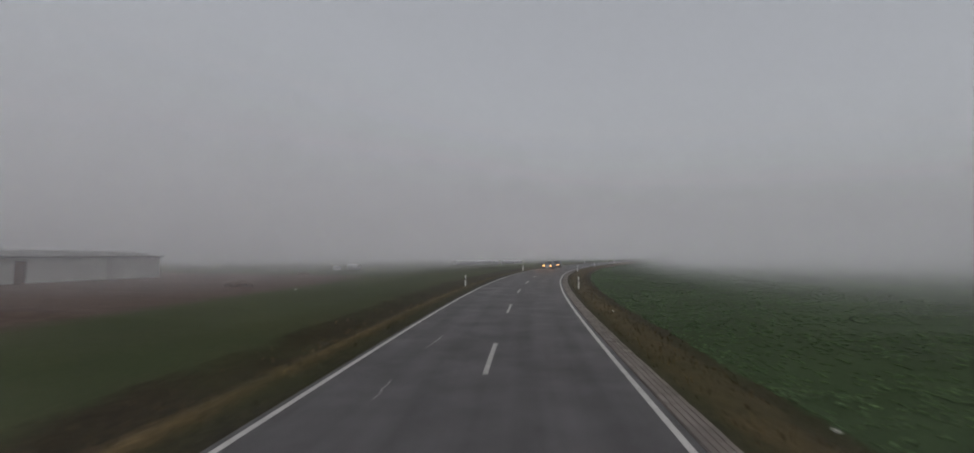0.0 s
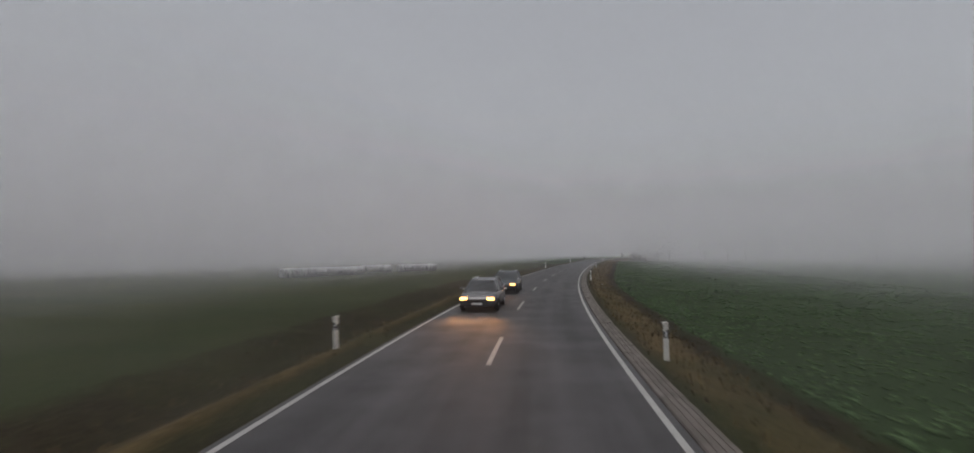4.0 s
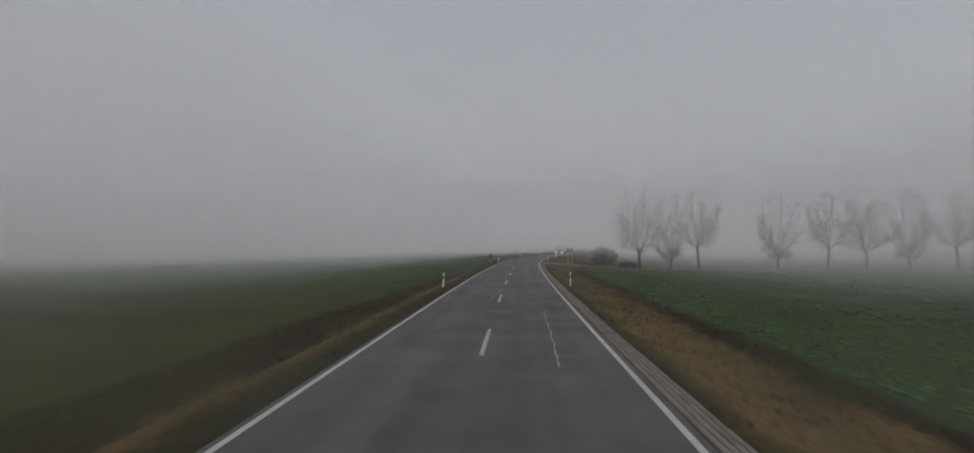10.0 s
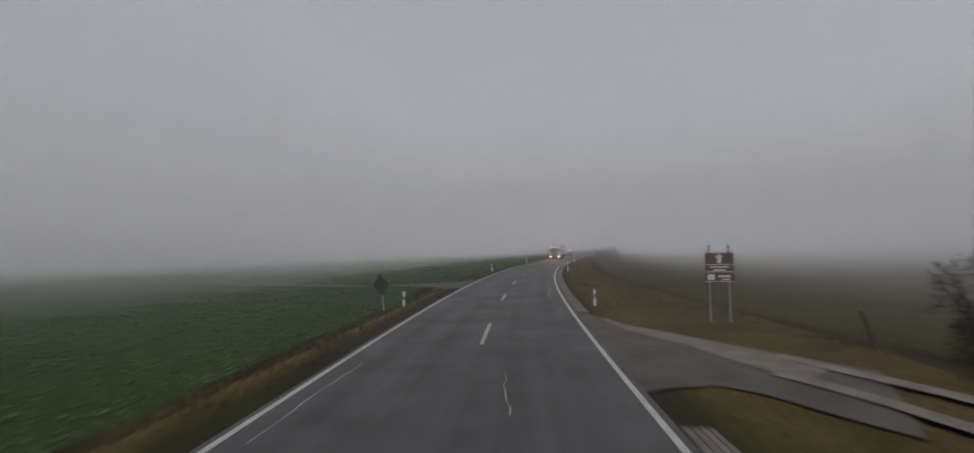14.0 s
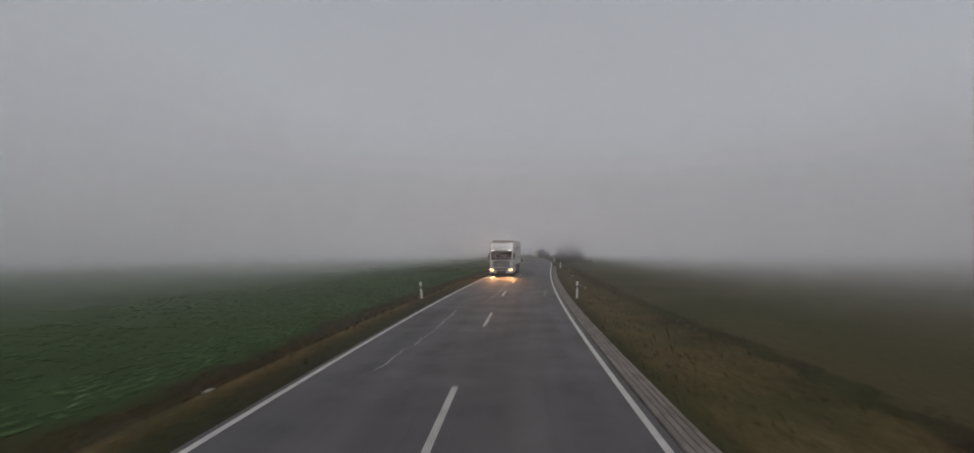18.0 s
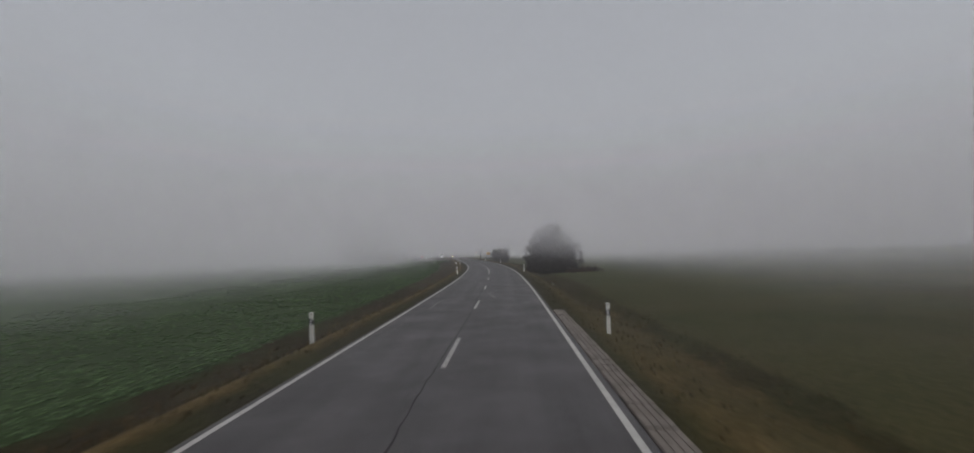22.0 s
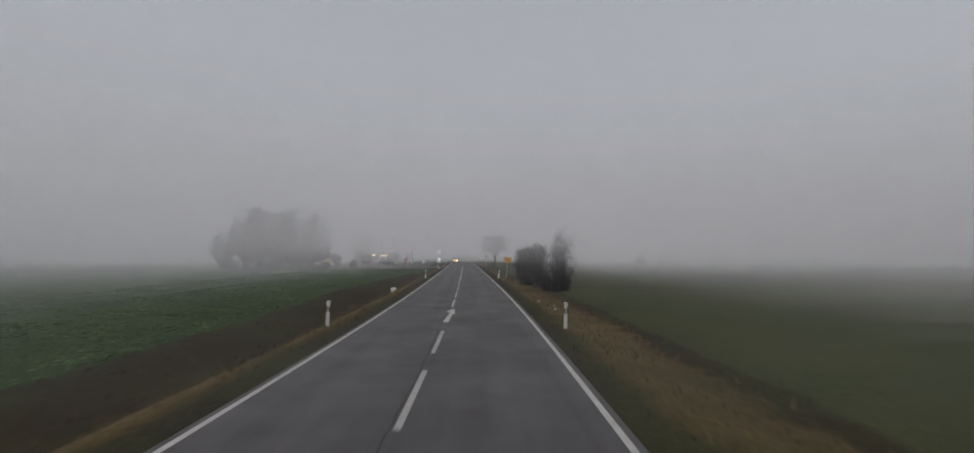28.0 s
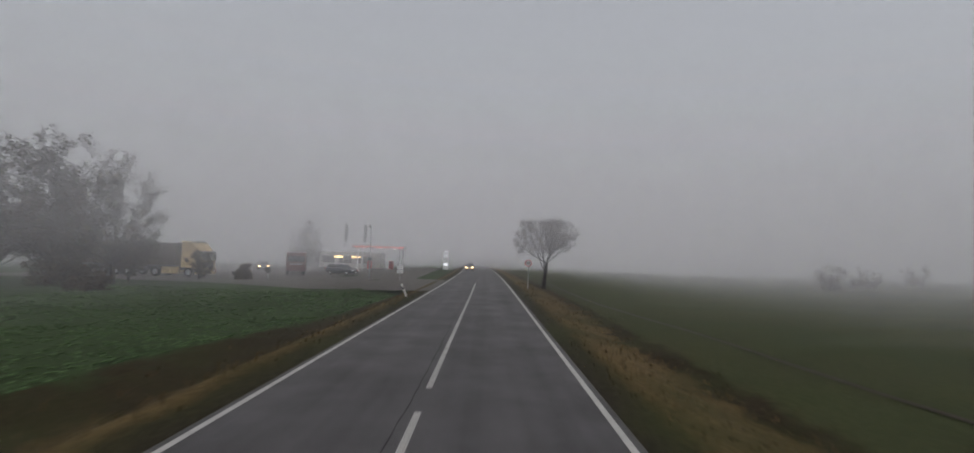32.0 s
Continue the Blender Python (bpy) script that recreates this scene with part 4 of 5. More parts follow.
# ---- wrapped bales on the meadow ----
def bale(m, length, marks, seed):
    rg = random.Random(seed)
    top = thing("wrapped_bale", m, "white film-wrapped silage bale with sprayed marks" if marks else "plain white film-wrapped silage bale", "bale", "row of silage bales")
    bm = bmesh.new()
    rings = []
    for i in range(9):
        x = -length / 2 + length * i / 8
        bulge = 0.86 + 0.14 * math.sin(math.pi * i / 8) ** 0.5
        rings.append([bm.verts.new((x, 0.58 * bulge * math.cos(a) * (1 + rg.gauss(0, 0.012)), 0.50 + 0.50 * bulge * max(-0.98, math.sin(a) * (1 + rg.gauss(0, 0.015)))))
                      for a in (k * math.tau / 16 for k in range(16))])
    for i in range(8):
        for k in range(16):
            bm.faces.new((rings[i][k], rings[i][(k + 1) % 16], rings[i + 1][(k + 1) % 16], rings[i + 1][k]))
    bm.faces.new(rings[0][::-1])
    bm.faces.new(rings[-1])
    for f in bm.faces:
        f.smooth = len(f.verts) == 4
    part("film", bm, M_FILM, top)
    for k in range(marks):
        bm = bmesh.new()
        x, z, w, h = rg.uniform(-0.35, 0.35) * length, rg.uniform(0.28, 0.72), *rg.choice(((0.09, 0.42), (0.38, 0.09), (0.30, 0.10)))
        plate(bm, rounded(w, h, 0.03), 0.02, Matrix.Translation((x, -0.585, z)))
        part("sprayed_mark", bm, M_MARK, top)
    return top


def bale_row(a, b, count, marks, seed):
    pa, pb = at(*a, -0.24), at(*b, -0.24)
    d = pb - pa
    ang = math.atan2(d.y, d.x)
    for i in range(count):
        p = pa + d * ((i + 0.5) / count)
        bale(Matrix.Translation(p) @ Matrix.Rotation(ang, 4, "Z") @ pose(0, 0, 0, 0, 0, random.Random(seed + i).uniform(-3, 3)) @ Matrix.Diagonal((1, 1.1, 1.22, 1)), d.length / count * 0.97, marks, seed + i)


bale_row((148.4, -27.0), (154.2, -22.6), 5, 4, 100)
bale_row((144.0, -31.4), (147.5, -27.9), 4, 4, 120)
bale_row((127.0, -33.4), (138.2, -28.2), 10, 3, 140)
bale(facing(82.0, -34.8, -0.24, -20), 2.8, 0, 170)
tagged(bale(facing(80.2, -37.0, -0.5, -50), 2.4, 0, 171), "torn half-sunk white bale wrap on the grass")


def soil_heap(s, lat, r, h, seed):
    rg = random.Random(seed)
    bm = bmesh.new()
    bmesh.ops.create_icosphere(bm, subdivisions=3, radius=1.0)
    for v in bm.verts:
        k = 1 + 0.25 * noise.noise(v.co * 2.0 + Vector((seed, 0, 0)))
        v.co = Vector((v.co.x * r * k, v.co.y * r * 0.7 * k, max(-0.05, v.co.z) * h * k))
    ob = part("soil_heap", bm, M_SOIL)
    ob.matrix_world = facing(s, lat, -0.26)
    tagged(ob, "low heap of dark soil on the bare field", "soil heap", "soil heaps")


M_SOIL = worn("dark_soil", (0.040, 0.028, 0.022), (0.085, 0.060, 0.048), 0.95, 3.0, fine=18.0, bump=0.9)
soil_heap(39.7, -24.2, 1.2, 0.55, 1)
soil_heap(60.0, -30.0, 1.0, 0.4, 2)


# ---- the long shed behind the bare field ----
def shed():
    top = thing("farm_shed", facing(44.0, -46.6, -0.24, 84), "long low farm shed with pale rendered wall", "shed")
    L, D, H = 17.0, 6.0, 2.3
    for x0, x1, z0, z1 in ((-L / 2, -6.2, 0, H), (-5.2, L / 2, 0, H), (-6.2, -5.2, 2.0, H)):
        bm = bmesh.new()
        box(bm, (x0 + x1) / 2, -D / 2, z0, x1 - x0, 0.24, z1 - z0, 0.01)
        part("front_wall", bm, M_WALL, top)
    for x in (-L / 2, L / 2):
        bm = bmesh.new()
        box(bm, x, 0, 0, 0.24, D - 0.25, H, 0.01)
        part("end_wall", bm, M_WALL, top)
    bm = bmesh.new()
    box(bm, 0, D / 2, 0, L, 0.24, H + 0.5, 0.01)
    part("back_wall", bm, M_WALL, top)
    bm = bmesh.new()
    box(bm, 0, 0, 0, L + 0.6, D + 0.9, 0.14, 0.03, up(H + 0.27) @ Matrix.Rotation(radians(4.5), 4, "X"))
    part("roof", bm, M_ROOF, top)
    bm = bmesh.new()
    box(bm, -5.7, -D / 2 + 0.03, 0.02, 0.96, 0.06, 1.96, 0.01)
    door = part("door", bm, M_DOOR, top, "brown plank door")
    bm = bmesh.new()
    box(bm, -5.35, -D / 2 - 0.03, 1.0, 0.10, 0.05, 0.03, 0.005)
    part("handle", bm, M_STEEL, door)


shed()


# ---- vehicles ----
def wheel(parent, x, y, r, w, mat_rim=None):
    """A tyre round its rim, the axle along x."""
    bm = bmesh.new()
    prof = [(r * 0.62, -w / 2), (r * 0.93, -w / 2), (r, -w * 0.36), (r, w * 0.36), (r * 0.93, w / 2), (r * 0.62, w / 2)]
    n = 24
    rings = [[bm.verts.new((x + dx, y + rad * math.cos(k * math.tau / n), r + rad * math.sin(k * math.tau / n))) for rad, dx in prof] for k in range(n)]
    for k in range(n):
        for i in range(len(prof)):
            j = (i + 1) % len(prof)
            bm.faces.new((rings[k][i], rings[k][j], rings[(k + 1) % n][j], rings[(k + 1) % n][i]))
    tyre = part("wheel", bm, M_TYRE, parent)
    bm = bmesh.new()
    tube(bm, (x - w * 0.36, y, r), (x + w * 0.36, y, r), r * 0.61, sides=20)
    tube(bm, (x - w * 0.46, y, r), (x + w * 0.46, y, r), r * 0.22, sides=12)
    part("rim", bm, mat_rim or M_RIM, tyre)


def hull(bm, profile, half, bevel=0.05, x=0.0):
    """A body drawn as a side outline in y and z, pulled out to both sides."""
    a = [bm.verts.new((x - half, y, z)) for y, z in profile]
    b = [bm.verts.new((x + half, y, z)) for y, z in profile]
    bm.faces.new(a)
    bm.faces.new(b[::-1])
    for i in range(len(profile)):
        j = (i + 1) % len(profile)
        bm.faces.new((a[j], a[i], b[i], b[j]))
    bmesh.ops.recalc_face_normals(bm, faces=bm.faces)
    if bevel:
        bmesh.ops.bevel(bm, geom=list(bm.edges), offset=bevel, segments=2, affect="EDGES", profile=0.5)


def lorry(m, label, cab_mat, box_mat, length=15.6, lit=True, high=3.85, name="lorry"):
    top = thing(name, m, label, "lorry")
    bm = bmesh.new()
    hull(bm, [(0.10, 0.95), (0.02, 1.10), (0.04, 1.72), (0.26, 2.60), (0.34, 2.66), (0.55, 3.10), (1.05, 3.62), (1.30, 3.72), (2.25, 3.74), (2.25, 0.95)], 1.20, 0.07)
    part("cab", bm, cab_mat, top)
    bm = bmesh.new()
    hull(bm, [(-0.02, 0.32), (-0.08, 0.45), (-0.06, 0.98), (0.55, 0.98), (0.62, 0.34)], 1.22, 0.05)
    bumper = part("bumper", bm, cab_mat, top)
    bm = bmesh.new()
    box(bm, 0, -0.085, 0.36, 1.0, 0.05, 0.22, 0.02)
    part("lower_grille", bm, M_BLACK, bumper)
    for z, w in ((0.64, 1.30), (0.80, 1.44)):
        bm = bmesh.new()
        box(bm, 0, -0.075, z, w, 0.05, 0.11, 0.02)
        part("bumper_slot", bm, M_BLACK, bumper)
    # windscreen, sloping with the cab front
    bm = bmesh.new()
    plate(bm, rounded(2.16, 0.86, 0.10), 0.03, Matrix.Translation((0, 0.125, 2.16)) @ Matrix.Rotation(radians(-14), 4, "X"))
    part("windscreen", bm, M_GLASS, top, "dark windscreen")
    bm = bmesh.new()
    hull(bm, [(0.02, 2.60), (-0.12, 2.56), (-0.10, 2.68), (0.30, 2.78), (0.34, 2.66)], 1.12, 0.015)
    visor = part("sun_visor", bm, M_GREY_TRIM, top)
    for x in (-0.92, 0.92):
        bm = bmesh.new()
        box(bm, x, -0.02, 2.70, 0.30, 0.14, 0.05, 0.015)
        part("marker_light", bm, M_MARKER_LIGHT if lit else M_POST, visor, "white roof marker light")
    bm = bmesh.new()
    box(bm, 0, 0.50, 3.16, 2.0, 0.05, 0.05, 0.015)
    part("fairing_slot", bm, M_BLACK, top)
    bm = bmesh.new()
    box(bm, 0, 1.55, 3.74, 2.25, 1.3, 0.035, 0.012)
    part("roof_deflector", bm, M_GREY_TRIM, top)
    bm = bmesh.new()
    box(bm, 0, 0.0, 0.96, 1.74, 0.05, 0.66, 0.04)
    grille = part("grille", bm, M_BLACK, top, "black radiator grille")
    for k in range(5):
        bm = bmesh.new()
        box(bm, 0, -0.035, 0.99 + 0.125 * k, 1.60 + 0.02 * k, 0.06, 0.055, 0.015)
        part("slat", bm, M_RIM, grille)
    bm = bmesh.new()
    box(bm, 0, -0.02, 1.60, 1.1, 0.05, 0.07, 0.015)
    part("badge_strip", bm, M_GREY_TRIM, top)
    for sx in (-1, 1):
        bm = bmesh.new()
        box(bm, sx * 0.95, -0.085, 0.60, 0.30, 0.06, 0.17, 0.03)
        part("headlight", bm, M_HEADLIGHT if lit else M_REFLECTOR, top, "lit headlight" if lit else "")
        bm = bmesh.new()
        box(bm, sx * 1.14, -0.05, 0.66, 0.08, 0.10, 0.16, 0.02)
        part("indicator", bm, M_STATION_LAMP if lit else M_TAIL, top)
        bm = bmesh.new()
        box(bm, sx * 1.33, 0.14, 1.80, 0.18, 0.16, 0.62, 0.04)
        mirror = part("mirror", bm, M_BLACK, top)
        bm = bmesh.new()
        tube(bm, (sx * 1.18, 0.25, 2.45), (sx * 1.38, 0.12, 2.40), 0.02)
        part("mirror_arm", bm, M_BLACK, mirror)
        bm = bmesh.new()
        plate(bm, [(0.45, 1.75), (1.35, 1.75), (1.35, 2.50), (0.62, 2.50)], 0.02, Matrix(((0, 1, 0, sx * 1.20), (1, 0, 0, 0), (0, 0, 1, 0), (0, 0, 0, 1))))
        bmesh.ops.recalc_face_normals(bm, faces=bm.faces)
        part("side_window", bm, M_GLASS, top)
        bm = bmesh.new()
        box(bm, sx * 1.16, 3.4, 0.34, 0.10, 1.9, 0.70, 0.03)
        part("side_skirt", bm, cab_mat, top)
        bm = bmesh.new()
        hull(bm, [(0.75, 0.62), (0.75, 1.0), (2.0, 1.0), (2.0, 0.62), (1.75, 0.98), (1.0, 0.98)], 0.04, 0.0, sx * 1.20)
        part("wheel_arch", bm, M_GREY_TRIM, top)
        wheel(top, sx * 1.05, 1.38, 0.50, 0.30)
        wheel(top, sx * 0.98, 5.1, 0.50, 0.52)
        for k in range(3):
            wheel(top, sx * 1.02, length - 5.2 + 1.31 * k, 0.50, 0.38)
        bm = bmesh.new()
        box(bm, sx * 1.18, (6.0 + length - 5.9) / 2, 0.45, 0.05, length - 5.9 - 6.0, 0.62, 0.02)
        part("trailer_skirt", bm, M_GREY_TRIM, top)
    bm = bmesh.new()
    box(bm, 0, (2.8 + length) / 2, 1.12, 2.52, length - 2.8, high - 1.12, 0.02)
    trailer = part("trailer_box", bm, box_mat, top, "plain white box trailer")
    for sx in (-1, 1):
        bm = bmesh.new()
        box(bm, sx * 1.265, (2.8 + length) / 2, high - 0.16, 0.02, length - 2.82, 0.03, 0.004)
        part("roof_rail", bm, M_GREY_TRIM, trailer)
        bm = bmesh.new()
        box(bm, sx * 1.265, (2.8 + length) / 2, 1.10, 0.03, length - 2.82, 0.10, 0.006)
        part("side_rail", bm, M_GREY_TRIM, trailer)
    for k in range(8):
        bm = bmesh.new()
        box(bm, 1.262, 4.2 + k * (length - 5) / 8, 1.2, 0.008, 0.02, high - 1.4, 0.002)
        part("panel_seam", bm, M_TRAILER, trailer)
    bm = bmesh.new()
    box(bm, 0, (1.0 + length) / 2, 0.72, 0.90, length - 1.4, 0.36, 0.03)
    part("chassis", bm, M_BLACK, top)
    bm = bmesh.new()
    box(bm, 0, length - 0.04, 0.55, 2.3, 0.08, 0.14, 0.02)
    part("rear_bumper", bm, M_BLACK, top)
    for sx in (-1, 1):
        bm = bmesh.new()
        box(bm, sx * 0.95, length + 0.0, 0.85, 0.40, 0.06, 0.14, 0.02)
        part("rear_light", bm, M_TAIL, top)
    return top


def lamp_beam(m, x, y, z, watts, size=66):
    """The light of one lit headlight, thrown low over the road ahead of it."""
    sp = new("headlight_beam", bpy.data.lights.new("headlight_beam", "SPOT"))
    sp.data.energy, sp.data.color, sp.data.spot_size, sp.data.spot_blend, sp.data.shadow_soft_size = watts, (1.0, 0.47, 0.18), radians(size), 1.0, 0.25
    eye = m @ Vector((x, y, z))
    sp.matrix_world = look(eye, m @ Vector((x * 1.1, y - 8.0, z + 0.35)))


LORRY_AT = facing(369.2, -1.90, 0.0)
lorry(LORRY_AT, "white articulated lorry with lit headlights on the road", M_LORRY, M_TRAILER, 13.9)
for x in (-0.9, 0.9):
    lamp_beam(LORRY_AT, x, -0.16, 0.66, 1600.0, 66)


def car(m, paint, label, lit=True, estate=True):
    top = thing("car", m, label, "car")
    bm = bmesh.new()
    # lower body: cross-sections from nose to tail
    secs = [(0.0, 0.62, 0.34, 0.58, 0.62), (0.10, 0.78, 0.26, 0.62, 0.72), (0.55, 0.87, 0.22, 0.66, 0.84), (1.25, 0.90, 0.20, 0.70, 0.94), (2.2, 0.905, 0.20, 0.72, 0.97),
            (3.4, 0.905, 0.20, 0.74, 1.0), (4.15, 0.88, 0.24, 0.78, 1.02), (4.5, 0.80, 0.32, 0.80, 1.0), (4.6, 0.70, 0.40, 0.78, 0.94)]
    rings = []
    for y, w, z0, z1, z2 in secs:
        half = [(0.55 * w, z0), (0.96 * w, z0 + 0.06), (w, (z0 + z1) / 2), (0.98 * w, z1), (0.90 * w, z2 - 0.03), (0.5 * w, z2)]
        rings.append([bm.verts.new((x, y, z)) for x, z in half] + [bm.verts.new((-x, y, z)) for x, z in half[::-1]])
    for a, b in zip(rings, rings[1:]):
        for i in range(12):
            bm.faces.new((a[i], a[(i + 1) % 12], b[(i + 1) % 12], b[i]))
    bm.faces.new(rings[0][::-1])
    bm.faces.new(rings[-1])
    bmesh.ops.recalc_face_normals(bm, faces=bm.faces)
    for f in bm.faces:
        f.smooth = True
    body = part("body", bm, paint, top)
    bm = bmesh.new()
    back = 4.35 if estate else 3.95
    lo = [(1.15, 0.80), (2.0, 0.84), (3.3, 0.84), (back, 0.76)]
    hi = [(1.95, 0.58), (2.4, 0.62), (3.3, 0.62), (back - 0.25, 0.58)]
    r0 = [bm.verts.new((sx * w, y, 0.93)) for sx in (1, -1) for y, w in (lo if sx > 0 else lo[::-1])]
    r1 = [bm.verts.new((sx * w, y, 1.41 - (0.05 if y < 2.0 else 0))) for sx in (1, -1) for y, w in (hi if sx > 0 else hi[::-1])]
    for i in range(8):
        bm.faces.new((r0[i], r0[(i + 1) % 8], r1[(i + 1) % 8], r1[i]))
    bm.faces.new(r1)
    bmesh.ops.recalc_face_normals(bm, faces=bm.faces)
    part("windows", bm, M_GLASS, top, "dark tinted windows")
    bm = bmesh.new()
    hull(bm, [(1.92, 1.37), (2.35, 1.43), (3.3, 1.45), (back - 0.18, 1.42), (back - 0.18, 1.39), (2.3, 1.39)], 0.60, 0.015)
    roof = part("roof", bm, paint, top)
    for sx in (-1, 1):
        bm = bmesh.new()
        tube(bm, (sx * 0.57, 2.3, 1.46), (sx * 0.55, back - 0.3, 1.46), 0.016)
        part("roof_rail", bm, M_RIM, roof, "chrome roof rail")
        for ya, yb, wa, wb in ((1.20, 1.98, 0.80, 0.585), (2.72, 2.72, 0.845, 0.63), (3.65, 3.60, 0.82, 0.61), (back + 0.01, back - 0.24, 0.765, 0.585)):
            bm = bmesh.new()
            tube(bm, (sx * wa, ya, 0.94), (sx * wb, yb, 1.41), 0.032, sides=6)
            part("pillar", bm, paint, top)
        bm = bmesh.new()
        tube(bm, (sx * 0.885, 1.35, 0.965), (sx * 0.85, 4.1, 1.01), 0.012, sides=6)
        part("window_trim", bm, M_RIM, top, "chrome window trim")
        bm = bmesh.new()
        box(bm, sx * 0.62, 0.07, 0.56, 0.34, 0.16, 0.14, 0.04)
        part("headlight", bm, (M_HEADLIGHT_FAR if lit == "far" else M_HEADLIGHT_CAR) if lit else M_REFLECTOR, top, "lit headlight" if lit else "")
        bm = bmesh.new()
        box(bm, sx * 0.70, 4.50, 0.74, 0.24, 0.16, 0.18, 0.04)
        part("tail_light", bm, M_TAIL, top, "red tail light")
        bm = bmesh.new()
        box(bm, sx * 0.98, 1.62, 0.94, 0.20, 0.10, 0.13, 0.035)
        part("mirror", bm, paint, top)
        for y in (0.92, 3.62):
            wheel(top, sx * 0.80, y, 0.32, 0.21)
    bm = bmesh.new()
    box(bm, 0, 0.0, 0.40, 1.0, 0.06, 0.20, 0.03)
    part("grille", bm, M_BLACK, top)
    bm = bmesh.new()
    box(bm, 0, -0.02, 0.36, 0.50, 0.03, 0.10, 0.01)
    part("plate", bm, M_SIGN_WHITE, top)
    return top


CAR_A, CAR_B = facing(93.0, -1.75, 0.0), facing(103.4, -1.75, 0.0)
car(CAR_A, M_CAR_B, "grey car with warm lit headlights on the road")
car(CAR_B, M_CAR, "dark blue-grey estate car with chrome trim on the road")
for cm in (CAR_A, CAR_B):
    for x in (-0.62, 0.62):
        lamp_beam(cm, x, -0.03, 0.63, 420.0 if cm is CAR_A else 60.0)
car(facing(641.0, -1.8, 0.0), M_CAR_B, "distant car with lit headlights on the road", "far")
car(facing(690.0, -1.8, 0.0), M_CAR_B, "faint distant car with lit headlights on the road", "far")


# ---- lorry park and filling station behind the mist ----
def patch(name, outline, mat, lift, label="", parent=None, kind="structure", category="pavement"):
    """A flat surface laid on the ground, its rim given in road distances and offsets."""
    bm = bmesh.new()
    vs = [bm.verts.new(at(s, lat, ground_z(s, lat) + lift)) for s, lat in outline]
    f = bm.faces.new(vs)
    if f.normal.z < 0:
        f.normal_flip()
    bmesh.ops.triangulate(bm, faces=[f])
    ob = part(name, bm, mat, parent)
    return tagged(ob, label, category, kind=kind)


def ribbon(name, rows, half, mat, lift, label, category="track"):
    """A narrow strip along a line of road distances and offsets, lying on the ground."""
    pts = []
    for a, b in zip(rows, rows[1:]):
        k = max(2, int(math.hypot(b[0] - a[0], b[1] - a[1]) / 0.8))
        pts += [(a[0] + (b[0] - a[0]) * i / k, a[1] + (b[1] - a[1]) * i / k) for i in range(k)]
    pts.append(rows[-1])
    rg = random.Random(len(pts))
    verts, faces = [], []
    for i, (s, lat) in enumerate(pts):
        p, q = pts[max(0, i - 1)], pts[min(len(pts) - 1, i + 1)]
        d = Vector((q[0] - p[0], q[1] - p[1])).normalized()
        for k in (-1, 1):
            w = half * rg.uniform(0.8, 1.2)
            s2, l2 = s - k * d.y * w, lat + k * d.x * w
            verts.append(at(s2, l2, max(ground_z(s2, l2), ground_z(s, lat)) + lift))
        if i:
            b = 2 * i
            faces.append((b - 2, b - 1, b + 1, b))
    return tagged(mesh_of(name, verts, faces, mat), label, category, kind="structure")


# field track on one side, with its asphalt mouth; a dirt drive on the other
def loft(name, edge_a, edge_b, mat, lift, label, n=16, across=8):
    """A surface on the ground between two lines of road distances and offsets."""
    def walk_along(rows):
        r = np.array(rows)
        d = np.concatenate([[0], np.cumsum(np.hypot(*np.diff(r, axis=0).T))])
        u = np.linspace(0, d[-1], n)
        return np.stack([np.interp(u, d, r[:, 0]), np.interp(u, d, r[:, 1])], axis=1)
    a, b = walk_along(edge_a), walk_along(edge_b)
    v = []
    for i in range(n):
        for j in range(across + 1):
            s, lat = a[i] + (b[i] - a[i]) * j / across
            v.append(at(s, lat, ground_z(s, lat) + lift))
    w = across + 1
    f = [(i * w + j, i * w + j + 1, (i + 1) * w + j + 1, (i + 1) * w + j) for i in range(n - 1) for j in range(across)]
    return tagged(mesh_of(name, v, f, mat, smooth=True), label, "track", kind="structure")


FAR_EDGE = [(271.8, 3.42), (269.6, 3.9), (266.9, 4.8), (264.4, 6.2), (261.6, 7.7), (259.6, 8.9)]
NEAR_EDGE = [(257.9, 3.42), (258.3, 4.0), (258.5, 5.0), (258.0, 5.6), (257.2, 6.0), (255.9, 7.0)]
loft("track_mouth", NEAR_EDGE, FAR_EDGE, M_ASPHALT_OLD, 0.05, "old grey asphalt mouth of a field track")
loft("track_gravel", [(267.6, 4.3), (265.2, 4.7), (262.6, 5.8), (260.4, 6.3), (258.8, 6.9)], [(268.4, 4.3), (266.5, 4.9), (264.0, 6.2), (261.6, 7.4), (260.0, 8.2)], M_GRAVEL, 0.062, "pale gravel washed over the track mouth", across=3)
ribbon("track_rut", [(261.2, 7.5), (259.7, 8.1), (257.6, 8.9), (255.3, 9.7), (253.5, 10.4), (251.9, 11.6), (248.6, 15.0), (246.4, 19.0), (244.0, 25.0), (242.5, 33.0), (242.0, 50.0), (242.0, 75.0)], 0.24, M_GRAVEL, 0.085, "pale gravel wheel rut of a field track")
ribbon("track_rut", [(259.4, 6.6), (258.3, 7.1), (256.3, 7.8), (253.8, 8.8), (252.1, 9.4), (250.5, 10.4), (247.2, 14.0), (245.0, 18.2), (242.6, 24.6), (241.0, 33.0), (240.5, 50.0), (240.5, 75.0)], 0.26, M_GRAVEL, 0.085, "pale gravel wheel rut of a field track")
